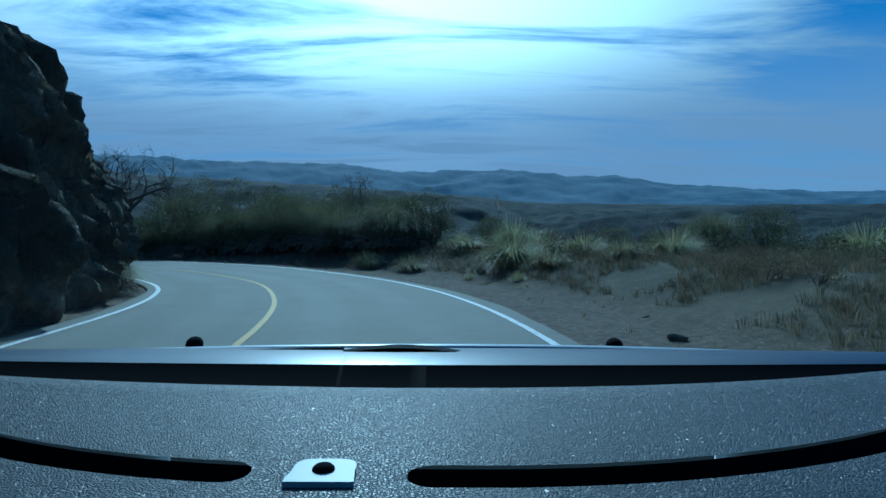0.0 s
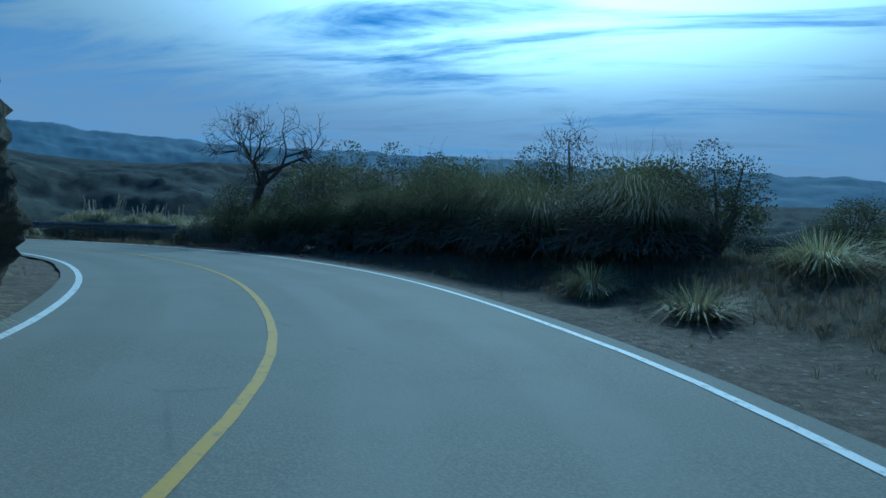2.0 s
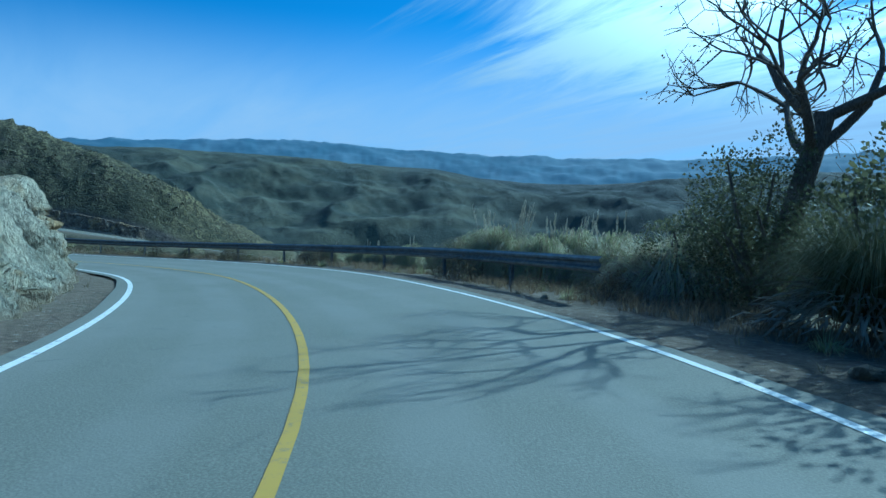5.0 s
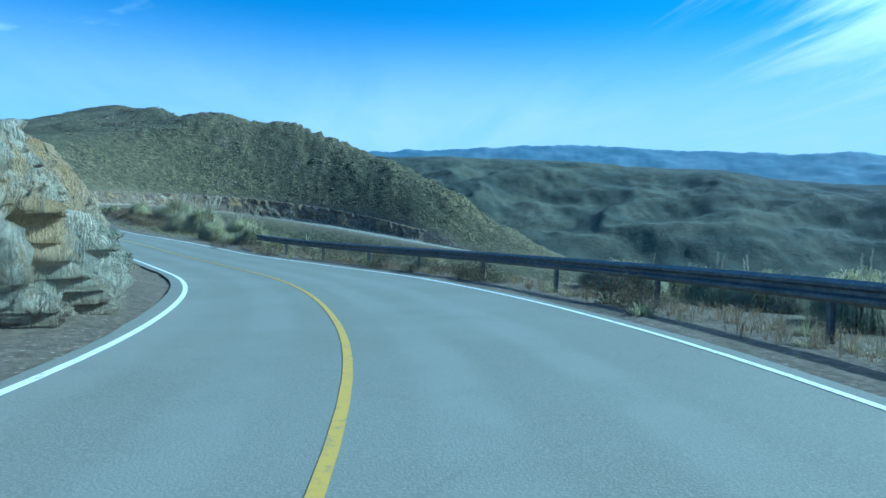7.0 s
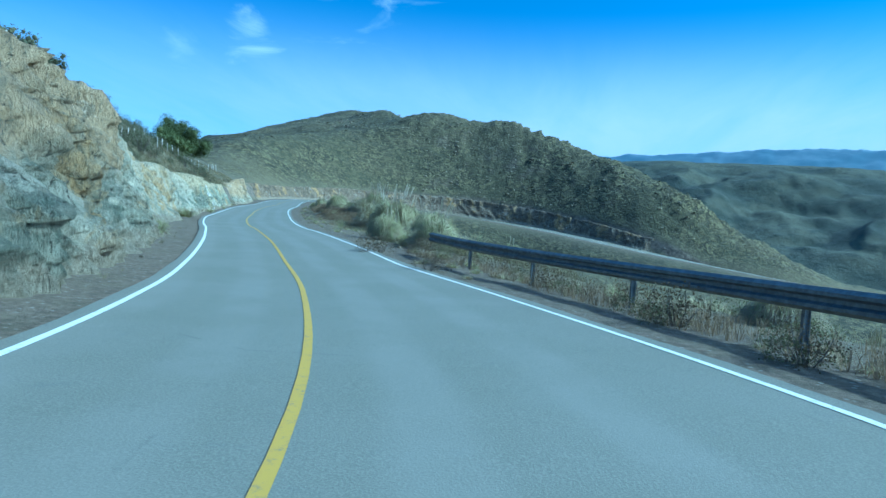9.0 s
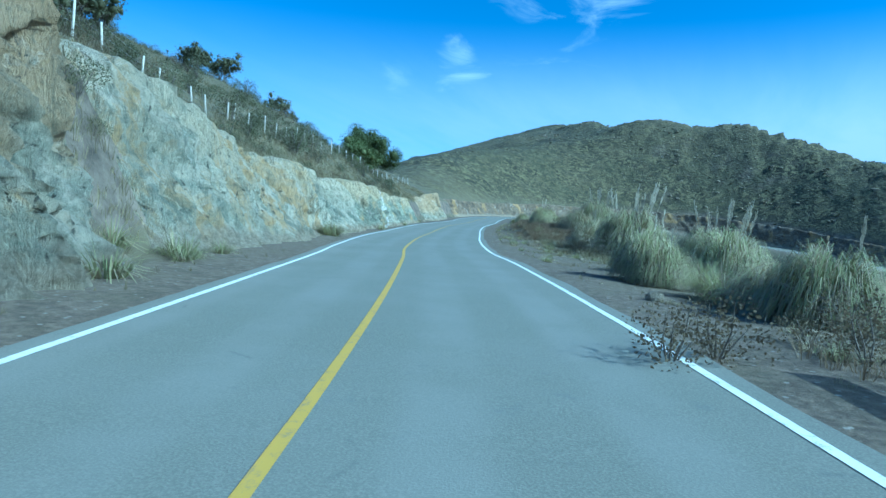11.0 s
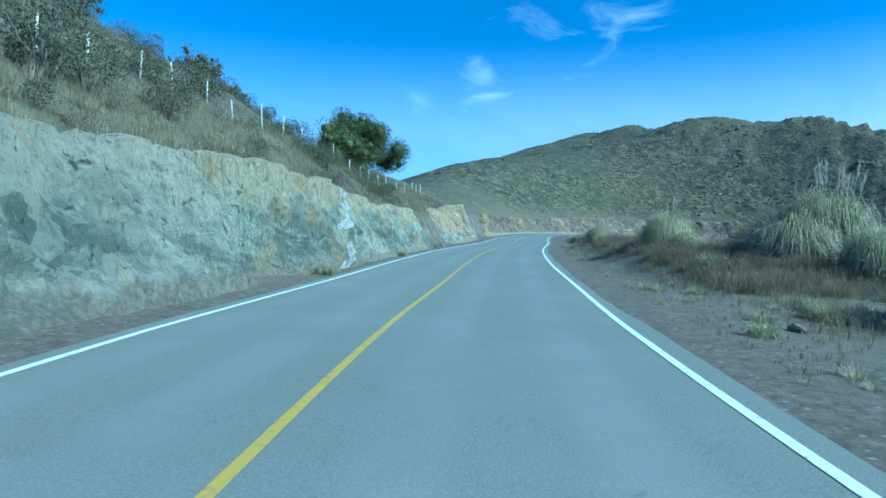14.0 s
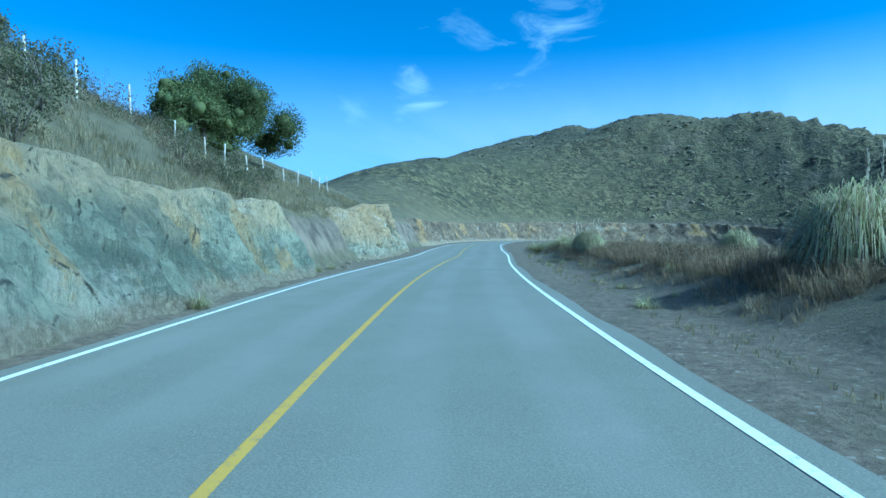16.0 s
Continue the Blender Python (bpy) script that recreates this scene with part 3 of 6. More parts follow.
LINE, STATION = spline(ROAD, 1.0)
TANG = np.gradient(LINE[:, :2], axis=0)
TANG /= np.linalg.norm(TANG, axis=1)[:, None]
LEFT = np.stack([-TANG[:, 1], TANG[:, 0]], 1)


def station_of(x, y):
    """Index along the road nearest to a place."""
    return int(np.argmin((LINE[:, 0] - x) ** 2 + (LINE[:, 1] - y) ** 2))


def beside(i, d, z=0.0):
    """A place d metres left of the yellow line."""
    return Vector((LINE[i, 0] + LEFT[i, 0] * d, LINE[i, 1] + LEFT[i, 1] * d, LINE[i, 2] + z))


def nearest(x, y):
    """Nearest road row, signed distance (left positive) and the road's figures blended over the rows about as near."""
    n = len(x)
    idx, dist, rows = np.empty(n, int), np.empty(n), np.empty((n, LINE.shape[1]))
    for k in range(0, n, 4000):
        ex = x[k:k + 4000, None] - LINE[None, :, 0]
        ey = y[k:k + 4000, None] - LINE[None, :, 1]
        q = np.sqrt(ex * ex + ey * ey)
        j = np.argmin(q, 1)
        r = np.arange(len(j))
        least = q[r, j]
        w = np.exp(-(q - least[:, None]) / (0.10 * least[:, None] + 0.3))
        rows[k:k + 4000] = (w @ LINE) / w.sum(1)[:, None]
        idx[k:k + 4000] = j
        dist[k:k + 4000] = least * np.where(ex[r, j] * LEFT[j, 0] + ey[r, j] * LEFT[j, 1] >= 0, 1, -1)
    return idx, dist, rows


# crest of the hill across the bowl
RIDGE, _ = spline([(-430, -300, 42), (-500, -270, 48.7), (-546, -240, 54), (-558, -205, 60.6), (-548, -160, 65.3), (-486, -112, 68.5), (-430, -86, 60), (-370, -53, 51), (-341, -29, 45), (-316, -12, 45), (-305, 3, 47.2), (-302, 18, 43.4),
                   (-302, 32, 35.4), (-294, 46, 28.8), (-282, 60, 22.2), (-272, 75, 13.7), (-262, 90, 0.3), (-252, 104, -6.4), (-250, 125, -12.2), (-280, 180, -17.2)], 4.0)
LEANS = np.where((LINE[:, 1] < 24.5) & (LINE[:, 0] > -10.5), 0.24, 0.55)
LEANS = np.convolve(np.pad(LEANS, 3, "edge"), np.ones(7) / 7, "valid")
# low bank beyond the verge on the outside of the first bend
BANK = 0.75 * smooth(-22.0, -9.0, LINE[:, 0]) * (LINE[:, 1] < 33)
# and a fainter rise beyond the verge of the straight
BANK = BANK + 0.72 * smooth(-98.0, -108.0, LINE[:, 0]) * smooth(-162.0, -148.0, LINE[:, 0])
# how high the land stands around, in degrees by bearing (left of north)
BEAR = np.array([-60, -33, -26, -20, -16, -12, -8, -5, -2, 3, 8, 13, 20, 26, 34, 41, 46, 48, 52, 56, 60, 64, 70, 74, 79, 90, 120])
FAR_UP = np.array([2.2, 2.97, 3.4, 3.9, 4.6, 4.7, 5.15, 5.3, 5.2, 5.15, 5.8, 5.75, 5.8, 5.9, 5.75, 5.9, 6.0, 6.25, 6.2, 6.5, 6.6, 7.0, 7.2, 7.0, 6.7, 6.0, 5.2])
MID_UP = np.interp(BEAR, [-60, -16, -10, -5, 0, 8, 17, 26, 39, 46, 51, 55, 59, 66, 68, 77, 84, 88, 120], [1.4, 2.0, 2.2, 2.8, 3.15, 3.6, 4.1, 4.4, 3.6, 3.5, 3.7, 4.7, 4.8, 5.2, 5.3, 5.7, 5.65, 5.4, 4.6])


def terrain(x, y):
    """Height of the ground, how bare and how far off it is, and where it lies beside the road."""
    i, d, rows = nearest(x, y)
    z0, wl_, wr_, ls, hc, sl, crest, rs, fall = (rows[:, k] for k in range(2, 11))
    rough = fbm(x * 0.35, y * 0.35, 4, 0.55, 3)
    roll = fbm(x * 0.035, y * 0.035, 5, 0.5, 7)
    crag = np.abs(fbm(x * 0.11, y * 0.11, 5, 0.6, 13))
    # uphill side
    e = np.maximum(d - wl_ - 0.4, 0)
    lean = LEANS[i]
    cut = hc * smooth(0.0, 1.0, (e - ls - 0.8) / (lean * hc + 0.1))
    above = np.maximum(e - ls - lean * hc - 0.9, 0)
    up_ = crest * (1 - np.exp(-above * sl / crest * 1.15))
    # the hill across the bowl climbs to its own crest
    on_hill = smooth(float(station_of(-158, -16)), float(station_of(-205, -28)), i.astype(float))
    q = np.full(len(x), 1e9)
    zr = np.zeros(len(x))
    for px, py, pz in RIDGE[:, :3]:
        dd = np.hypot(x - px, y - py)
        zr = np.where(dd < q, pz, zr)
        q = np.minimum(q, dd)
    cap = zr - 0.295 * np.sqrt(q * q + 64) + 1.6 + 1.2 * roll - z0 - hc
    steep = (0.72 + 0.22 * smooth(-45, 0, y)) * above * (1 + 0.07 * roll)
    climb = np.where(steep < cap, steep, cap)
    mixk = np.clip(0.5 + 0.5 * (cap - steep) / 9.0, 0, 1)
    climb = cap * (1 - mixk) + steep * mixk - 9.0 * mixk * (1 - mixk)
    up_ = up_ * (1 - on_hill) + climb * on_hill
    amp = np.minimum(above, 60) * (0.10 - 0.05 * on_hill)
    left_z = z0 + 0.03 * np.minimum(e, ls) + cut + up_ + rough * np.minimum(above, 3) * 0.16 + roll * amp
    left_z = left_z + on_hill * np.minimum(above, 12) * 0.15 * (crag - 0.22) * (0.25 + smooth(-60, 20, y))
    # downhill side
    f = np.maximum(-d - wr_ - 0.4, 0)
    over = np.maximum(f - rs, 0)
    down = 60 * (1 - np.exp(-over * fall / 60))
    bank = BANK[i]
    right_z = z0 - 0.04 * np.minimum(f, rs + (1.5 - rs) * np.minimum(bank / 0.7, 1)) + bank * smooth(1.6, 4.6, f) - down + rough * np.minimum(f, 3) * 0.06 + roll * np.minimum(over, 120) * 0.12
    z = np.where(d >= 0, left_z, right_z)
    far = np.hypot(x + 60, y - 10)
    k = np.maximum(smooth(330, 620, far) * (1 - on_hill * (d > 0)), smooth(560, 760, far))
    z = z * (1 - k) + (-75 + 12 * roll) * k
    bare = np.where(d >= 0, 1 - smooth(ls - 0.3, ls + 0.9, e), 1 - smooth(1.2, 5.5 - 2.0 * np.minimum(bank, 0.75), f))
    return z, bare, np.maximum(np.where(d > 0, smooth(35, 130, d), smooth(13, 42, -d)), on_hill * smooth(6, 14, np.abs(d))), i, d


def axis_steps(lo, mid0, mid1, hi, fine, outer, grow):
    """Coordinates: fine in the middle, growing outwards."""
    a = list(np.arange(mid0, mid1, fine))
    s, v = fine, a[-1]
    while v < hi:
        s = min(s * grow, 130)
        v += s
        a.append(v)
    s, v = outer, a[0]
    low = []
    while v > lo:
        s = min(s * grow, 130)
        v -= s
        low.append(v)
    return np.array(low[::-1] + a)


def mesh_from(name, verts, faces, material, smooth_shade=True):
    me = bpy.data.meshes.new(name)
    me.from_pydata([tuple(v) for v in verts], [], [tuple(f) for f in faces])
    me.materials.append(material)
    if smooth_shade:
        me.polygons.foreach_set("use_smooth", [True] * len(me.polygons))
    me.update()
    return me


def grid_faces(nu, nv):
    a = np.arange(nu * nv).reshape(nu, nv)
    return np.stack([a[:-1, :-1].ravel(), a[1:, :-1].ravel(), a[1:, 1:].ravel(), a[:-1, 1:].ravel()], 1)


def build_ground():
    gx = np.concatenate([axis_steps(-4300, -171, 16, 4300, 0.85, 2.0, 1.05)])
    west = np.arange(-345, -171, 1.9)
    gx = np.concatenate([gx[gx < -520], np.linspace(-520, -345, 28)[:-1], west, gx[gx >= -171]])
    gy = axis_steps(-4300, -40, 56, 4300, 0.85, 2.0, 1.05)
    mid_s, mid_n = np.arange(-170, -40, 1.8), np.arange(56, 130, 1.8)
    gy = np.concatenate([gy[gy < -170], mid_s, gy[(gy >= -40) & (gy < 56)], mid_n, gy[gy > 130]])
    xx, yy = np.meshgrid(gx, gy, indexing="ij")
    x, y = xx.ravel(), yy.ravel()
    z, bare, far, i, d = terrain(x, y)
    # bed of the road lies just under the asphalt
    on = (d < LINE[i, 3] + 0.8) & (d > -LINE[i, 4] - 0.8)
    z = np.where(on, LINE[i, 2] - 0.05, z)
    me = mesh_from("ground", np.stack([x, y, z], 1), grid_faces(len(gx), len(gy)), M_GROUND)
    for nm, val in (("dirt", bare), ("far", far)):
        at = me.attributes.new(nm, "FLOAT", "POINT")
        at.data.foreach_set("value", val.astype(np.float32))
    return tagged(new("ground", me), "dry grassy mountainside with bare dirt verges", "ground", kind="structure")


def ribbon(name, d0, d1, z, material, i0, i1, thick=0.0):
    """A strip along the road between two distances from its yellow line."""
    ii = np.arange(i0, i1)
    f0 = d0(ii) if callable(d0) else np.full(len(ii), d0)
    f1 = d1(ii) if callable(d1) else np.full(len(ii), d1)
    cols = max(2, int(np.max(np.abs(f1 - f0)) / 0.9) + 1)
    v = []
    for c in range(cols):
        dd = f0 + (f1 - f0) * c / (cols - 1)
        v.append(np.stack([LINE[ii, 0] + LEFT[ii, 0] * dd, LINE[ii, 1] + LEFT[ii, 1] * dd, LINE[ii, 2] + z + 0 * dd], 1))
    v = np.stack(v, 1).reshape(-1, 3)
    me = mesh_from(name, v, grid_faces(len(ii), cols), material)
    at = me.attributes.new("across", "FLOAT", "POINT")
    at.data.foreach_set("value", np.stack([f0 + (f1 - f0) * c / (cols - 1) for c in range(cols)], 1).ravel().astype(np.float32))
    return me


GROUND = build_ground()


def distant(name, label, r0, r1, rows, az0, az1, step, height, material):
    """Land far off, as a wedge of polar grid round the bowl."""
    az = np.radians(np.arange(az0, az1, step))
    rr = np.linspace(r0, r1, rows)
    a, r = np.meshgrid(az, rr, indexing="ij")
    x, y = -55 - np.sin(a) * r, 22 + np.cos(a) * r
    z = height(np.degrees(a), r, x, y)
    me = mesh_from(name, np.stack([x.ravel(), y.ravel(), z.ravel()], 1), grid_faces(len(az), rows), material)
    return tagged(new(name, me), label, "mountains", kind="structure")


def mid_height(a, r, x, y):
    top = 1500 * np.tan(np.radians(np.interp(a, BEAR, MID_UP))) - 1.5
    t = smooth(430, 1500, r)
    fold = fbm(x * 0.0042, y * 0.0042, 6, 0.55, 31)
    rid = 1 - 2 * np.abs(fbm(x * 0.006 + 3, y * 0.006, 5, 0.5, 37))
    spur = 1 - 2 * np.abs(fbm(x * 0.013 + 9, y * 0.013, 5, 0.55, 39))
    z = -85 * (1 - t) + top * t + (fold * 34 + rid * 24 + spur * 4) * (t * (1 - t) * 4 * 0.8 + 0.05)
    return z - smooth(1500, 1750, r) * 30


def far_height(a, r, x, y):
    top = 3900 * np.tan(np.radians(np.interp(a, BEAR, FAR_UP)))
    t = np.clip((r - 2600) / 1300, 0, 1)
    small = fbm(x * 0.011, y * 0.011, 5, 0.6, 41)
    rid = 1 - 2 * np.abs(fbm(x * 0.0022, y * 0.0022, 6, 0.55, 43))
    return t ** 1.1 * (top - 8) + small * 16 * t + rid * 120 * t * (1 - t) - smooth(3900, 4250, r) * 200


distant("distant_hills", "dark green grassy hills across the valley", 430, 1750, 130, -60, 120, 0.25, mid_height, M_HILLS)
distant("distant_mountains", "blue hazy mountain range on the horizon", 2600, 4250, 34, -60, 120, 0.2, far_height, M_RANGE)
N_ROAD = len(LINE)
edge_l = lambda ii: LINE[ii, 3] + 0.30 + 0.10 * fbm(ii * 0.35, ii * 0 + 2.0, 3)
edge_r = lambda ii: -LINE[ii, 4] - 0.34 + 0.12 * fbm(ii * 0.35, ii * 0 + 9.0, 3)
road = tagged(new("road", ribbon("road", edge_r, edge_l, 0.0, M_ASPHALT, 0, N_ROAD)), "grey worn asphalt two-lane mountain road", "road", kind="structure")


def lane_line(label, offset, width, material, i0, i1):
    o = tagged(new("road_marking", ribbon("road_marking", lambda ii: offset(ii) - width / 2, lambda ii: offset(ii) + width / 2, 0.006, material, i0, i1)), label, "road marking", kind="structure")
    return o


lane_line("solid white edge line on asphalt", lambda ii: LINE[ii, 3], 0.11, M_WHITE, 0, N_ROAD)
lane_line("solid white edge line on asphalt", lambda ii: -LINE[ii, 4], 0.11, M_WHITE, 0, N_ROAD)
lane_line("solid yellow centre line on asphalt", lambda ii: 0.0 * ii, 0.10, M_YELLOW, 0, N_ROAD)


# ---- rock cut beside the road ----
def height_at(x, y):
    return float(terrain(np.array([float(x)]), np.array([float(y)]))[0][0])


ROWS_ALONG = np.arange(len(LINE))


def rock_surface(S, V, i0, i1, ease, proud=0.0, relief=1.0):
    """Blasted rock above the uphill edge: place along the road and share of its height give a point of the broken face."""
    at = lambda a: np.interp(S, ROWS_ALONG, a)
    px, py, z0, wl_, ls, h = (at(LINE[:, k]) for k in (0, 1, 2, 3, 5, 6))
    lx, ly, lean = at(LEFT[:, 0]), at(LEFT[:, 1]), at(LEANS)
    end = smooth(0, ease, S - i0) * smooth(0, ease, i1 - S)
    up_ = np.clip(V, -0.2, 1.0) * h
    back = np.maximum(V - 1, 0) * 7.0
    d = wl_ + 0.4 + ls + lean * up_ + back
    z = z0 + up_ + back * 0.32 - np.maximum(V - 1.06, 0) * 5 + 0.04
    hh = V * h
    # slabs dip along the road: skewed coordinates, stepped
    a1 = S * 0.9 + hh * 0.75
    b1 = hh * 0.9 - S * 0.35
    big = fbm(S / 6.5, hh / 4.0, 3, 0.5, 51)
    warp = fbm(a1 / 2.0, b1 / 2.0, 3, 0.5, 53)
    cell = vnoise(np.floor(a1 / 0.8 + 0.8 * warp), np.floor(b1 / 3.2 + 0.8 * warp), 55) - 0.5
    joint = vnoise(np.floor(S / 0.9 + hh * 0.35 + 0.5 * warp), np.floor(hh / 3.6 - S * 0.3), 58) - 0.5
    slab = 0.6 * cell + 0.8 * fbm(a1 / 1.4, b1 / 2.6, 3, 0.5, 56)
    rid = np.abs(fbm(a1 / 1.1, b1 / 2.3, 4, 0.55, 57))
    rib = 1 - 3 * np.abs(fbm(S / 1.3 + hh * 0.32, hh / 5.0, 4, 0.55, 63))
    fine = fbm(S * 2.2, hh * 2.2, 3, 0.6, 59)
    push = (big * 0.8 + (slab * 0.55 + joint * 0.5 * relief + rib * 0.55 - rid * 0.7) * relief + fine * 0.2) * smooth(-0.12, 0.12, V) * (1 - 0.75 * smooth(1.0, 1.2, V)) * np.minimum(h / 3.2, 1.3)
    # loose rubble skirt at the foot
    skirt = np.clip((ls - 0.5) / 1.2, 0.3, 1.0)
    foot = np.exp(-np.maximum(hh, 0) / (0.3 + 0.25 * skirt)) * skirt * (0.45 + 0.4 * fbm(S / 1.7, hh, 3, 0.5, 61))
    d = d - (push + foot) * end + (1 - end) * 1.4 - proud
    z = z + 0.18 * slab * smooth(0.8, 1.0, V) + 0.3 * push * smooth(0.9, 1.05, V)
    return px + lx * d, py + ly * d, z


def rock_face(name, label, i0, i1, material, ease=4.0, step=0.2, rows=40, relief=1.0):
    s, v = np.arange(i0, i1, step), np.linspace(-0.12, 1.22, rows)
    S, V = np.meshgrid(s, v, indexing="ij")
    x, y, z = rock_surface(S, V, i0, i1, ease, 0.0, relief)
    me = mesh_from(name, np.stack([x.ravel(), y.ravel(), z.ravel()], 1), grid_faces(len(s), rows), material)
    at = me.attributes.new("up", "FLOAT", "POINT")
    at.data.foreach_set("value", V.ravel().astype(np.float32))
    # a leaning vein of white quartz crosses the rock here
    middle = station_of(-103.6, 1.0) + 0.5 + 5.4 * V + 0.05 * fbm(V * 3, V * 0 + 3, 3)
    half = 0.50 - 0.12 * V + 0.12 * fbm(V * 6 + 4, V * 0, 3)
    vein = me.attributes.new("vein", "FLOAT", "POINT")
    vein.data.foreach_set("value", (1 - smooth(0.5, 1.5, np.abs(S - middle) / half)).ravel().astype(np.float32))
    return tagged(new(name, me), label, "rock face", kind="structure")


rock_face("rock_face_entry", "grey craggy rock cut beside the road, shade in its colour", station_of(-1.5, -35), station_of(-9.6, 24.0), M_ROCK_SHADED, 1.6, 0.16, 48, 0.95)
rock_face("rock_face_bend", "pale grey rock cut on the inside of the bend", station_of(-19.5, 30.6), station_of(-46, 32.4), M_ROCK_PALE, 4.0, 0.14, 56, 1.25)
rock_face("rock_face_high", "high grey green and rust stained rock cut", station_of(-47.5, 32), station_of(-74, 19.5), M_ROCK_OCHRE, 4.0, 0.14, 60)
rock_face("rock_face_long", "pale cream and green slabby rock cut", station_of(-73, 20), station_of(-103, 5), M_ROCK_CREAM, 4.0, 0.14, 52, 0.5)
rock_face("rock_face_green", "green grey slabby rock cut with rust stains", station_of(-100, 6.5), station_of(-129, -5.6), M_ROCK_GREEN, 4.0, 0.10, 56, 0.5)
rock_face("rock_face_far", "orange brown rock cut at the far bend", station_of(-136, -8.3), station_of(-158, -16), M_ROCK_OCHRE)
rock_face("rock_face_hill", "brown broken rock cut below the far hill", station_of(-176, -22.5), station_of(-238, 62), M_ROCK_BROWN, 5.0, 0.4, 26, 0.4)


# ---- plants ----
def part(name, verts, faces, material, parent=None, label="", smooth_shade=True):
    ob = new(name, mesh_from(name, verts, faces, material, smooth_shade))
    if parent:
        ob.parent = parent
    if label:
        tagged(ob, label)
    return ob


class Soup:
    """Collects triangles and quads."""

    def __init__(self):
        self.v, self.f = [], []

    def strip(self, pts, widths, across):
        n = len(self.v)
        for p, w in zip(pts, widths):
            self.v += [p - across * w, p + across * w]
        for k in range(len(pts) - 1):
            a = n + 2 * k
            self.f.append((a, a + 1, a + 3, a + 2))

    def leaf(self, p, direction, side, length, width):
        n = len(self.v)
        self.v += [p, p + direction * length * 0.5 + side * width, p + direction * length, p + direction * length * 0.5 - side * width]
        self.f.append((n, n + 1, n + 2, n + 3))

    def tube(self, pts, radii, sides=5):
        n = len(self.v)
        for k, (p, r) in enumerate(zip(pts, radii)):
            ax = (pts[min(k + 1, len(pts) - 1)] - pts[max(k - 1, 0)]).normalized()
            u = ax.cross(Vector((0.31, 0.77, 0.55))).normalized()
            w = ax.cross(u)
            for q in range(sides):
                an = 2 * math.pi * q / sides
                self.v.append(p + (u * math.cos(an) + w * math.sin(an)) * r)
        for k in range(len(pts) - 1):
            for q in range(sides):
                a, b = n + k * sides + q, n + k * sides + (q + 1) % sides
                self.f.append((a, b, b + sides, a + sides))


def tussock(label, seed, height, spread, blades, plumes, dry, name="pampas_plant", kind_word="pampas plant", skirt=0, fine=1.0, leaf=None, low=0.12):
    """Pampas grass: a dome of arching blades, a skirt of dead ones, upright plumes."""
    rng = random.Random(seed)
    top = tagged(new(name), label, kind_word)
    green, straw, dead, plume = Soup(), Soup(), Soup(), Soup()
    for _ in range(blades):
        az, lean = rng.uniform(0, 2 * math.pi), low + (1 - low) * rng.random() ** 0.55
        out = Vector((math.cos(az), math.sin(az), 0))
        length = height * 1.22 * rng.uniform(0.72, 1.08) * (1.0 if skirt == 0 else rng.uniform(0.82, 1.0)) * (0.86 + 0.34 * lean)
        base = out * rng.uniform(0, 0.32) * spread + Vector((0, 0, -0.08 if skirt == 0 else height * 0.12))
        bend = rng.uniform(0.55, 0.95)
        pts, wid = [], []
        knots = 4 if height > 1.4 else 3
        for k in range(knots):
            t = k / (knots - 1)
            reach = spread * lean * (t ** 1.25) * rng.uniform(0.92, 1.08)
            rise = length * (t * (1 - 0.15 * lean) - bend * lean * t ** 2.5)
            pts.append(base + out * reach + Vector((0, 0, max(rise, -0.05))))
            wid.append(0.014 * fine * (1 - 0.8 * t) * (1 + height * 0.35))
        across = Vector((-out.y, out.x, 0.15))
        (straw if rng.random() < dry else green).strip(pts, wid, across)
    for _ in range(skirt):
        az = rng.uniform(0, 2 * math.pi)
        out = Vector((math.cos(az), math.sin(az), 0))
        r = rng.uniform(0.25, 1.0) * spread
        z = height * 0.42 * math.sqrt(max(0.0, 1.05 - (r / spread) ** 2)) * rng.uniform(0.55, 1.0)
        p = out * r * 0.82 + Vector((0, 0, z))
        drop = Vector((out.x + rng.uniform(-0.8, 0.8), out.y + rng.uniform(-0.8, 0.8), rng.uniform(-1.1, 0.35))).normalized()
        ln = rng.uniform(0.2, 0.5) * (0.6 + 0.3 * height)
        curl = Vector((rng.uniform(-0.3, 0.3), rng.uniform(-0.3, 0.3), rng.uniform(-0.5, 0.1)))
        pts = [p, p + drop * ln * 0.55, p + drop * ln + curl * ln * 0.5]
        for q in pts:
            q.z = max(q.z, 0.015)
        side = drop.cross(Vector((rng.uniform(-1, 1), rng.uniform(-1, 1), 1))).normalized()
        dead.strip(pts, [0.018, 0.021, 0.004], side)
    for _ in range(plumes):
        az, lean = rng.uniform(0, 2 * math.pi), rng.uniform(0.03, 0.3)
        out = Vector((math.cos(az) * lean, math.sin(az) * lean, 1))
        length = height * rng.uniform(1.1, 1.5)
        base = Vector((math.cos(az), math.sin(az), 0)) * spread * 0.2
        tip = base + out * length
        plume.tube([base, base + out * length * 0.6, tip], [0.008, 0.007, 0.004], 4)
        for _ in range(22):
            t = rng.uniform(0.72, 1.0)
            p = base + out * length * t
            fat = 0.035 * math.sin(math.pi * min((1.02 - t) / 0.34, 1)) + 0.008
            dr = Vector((rng.uniform(-0.6, 0.6), rng.uniform(-0.6, 0.6), rng.uniform(1.2, 2.2))).normalized()
            plume.leaf(p + Vector((rng.uniform(-1, 1), rng.uniform(-1, 1), 0)) * fat * 0.5, dr, dr.cross(Vector((rng.random(), 0.4, 0.2))).normalized(), 0.13, fat * 0.5)
    part("foliage", green.v, green.f, leaf or M_BLADE, top)
    if straw.f:
        part("dry_foliage", straw.v, straw.f, M_STRAW, top, "dry straw-coloured leaves")
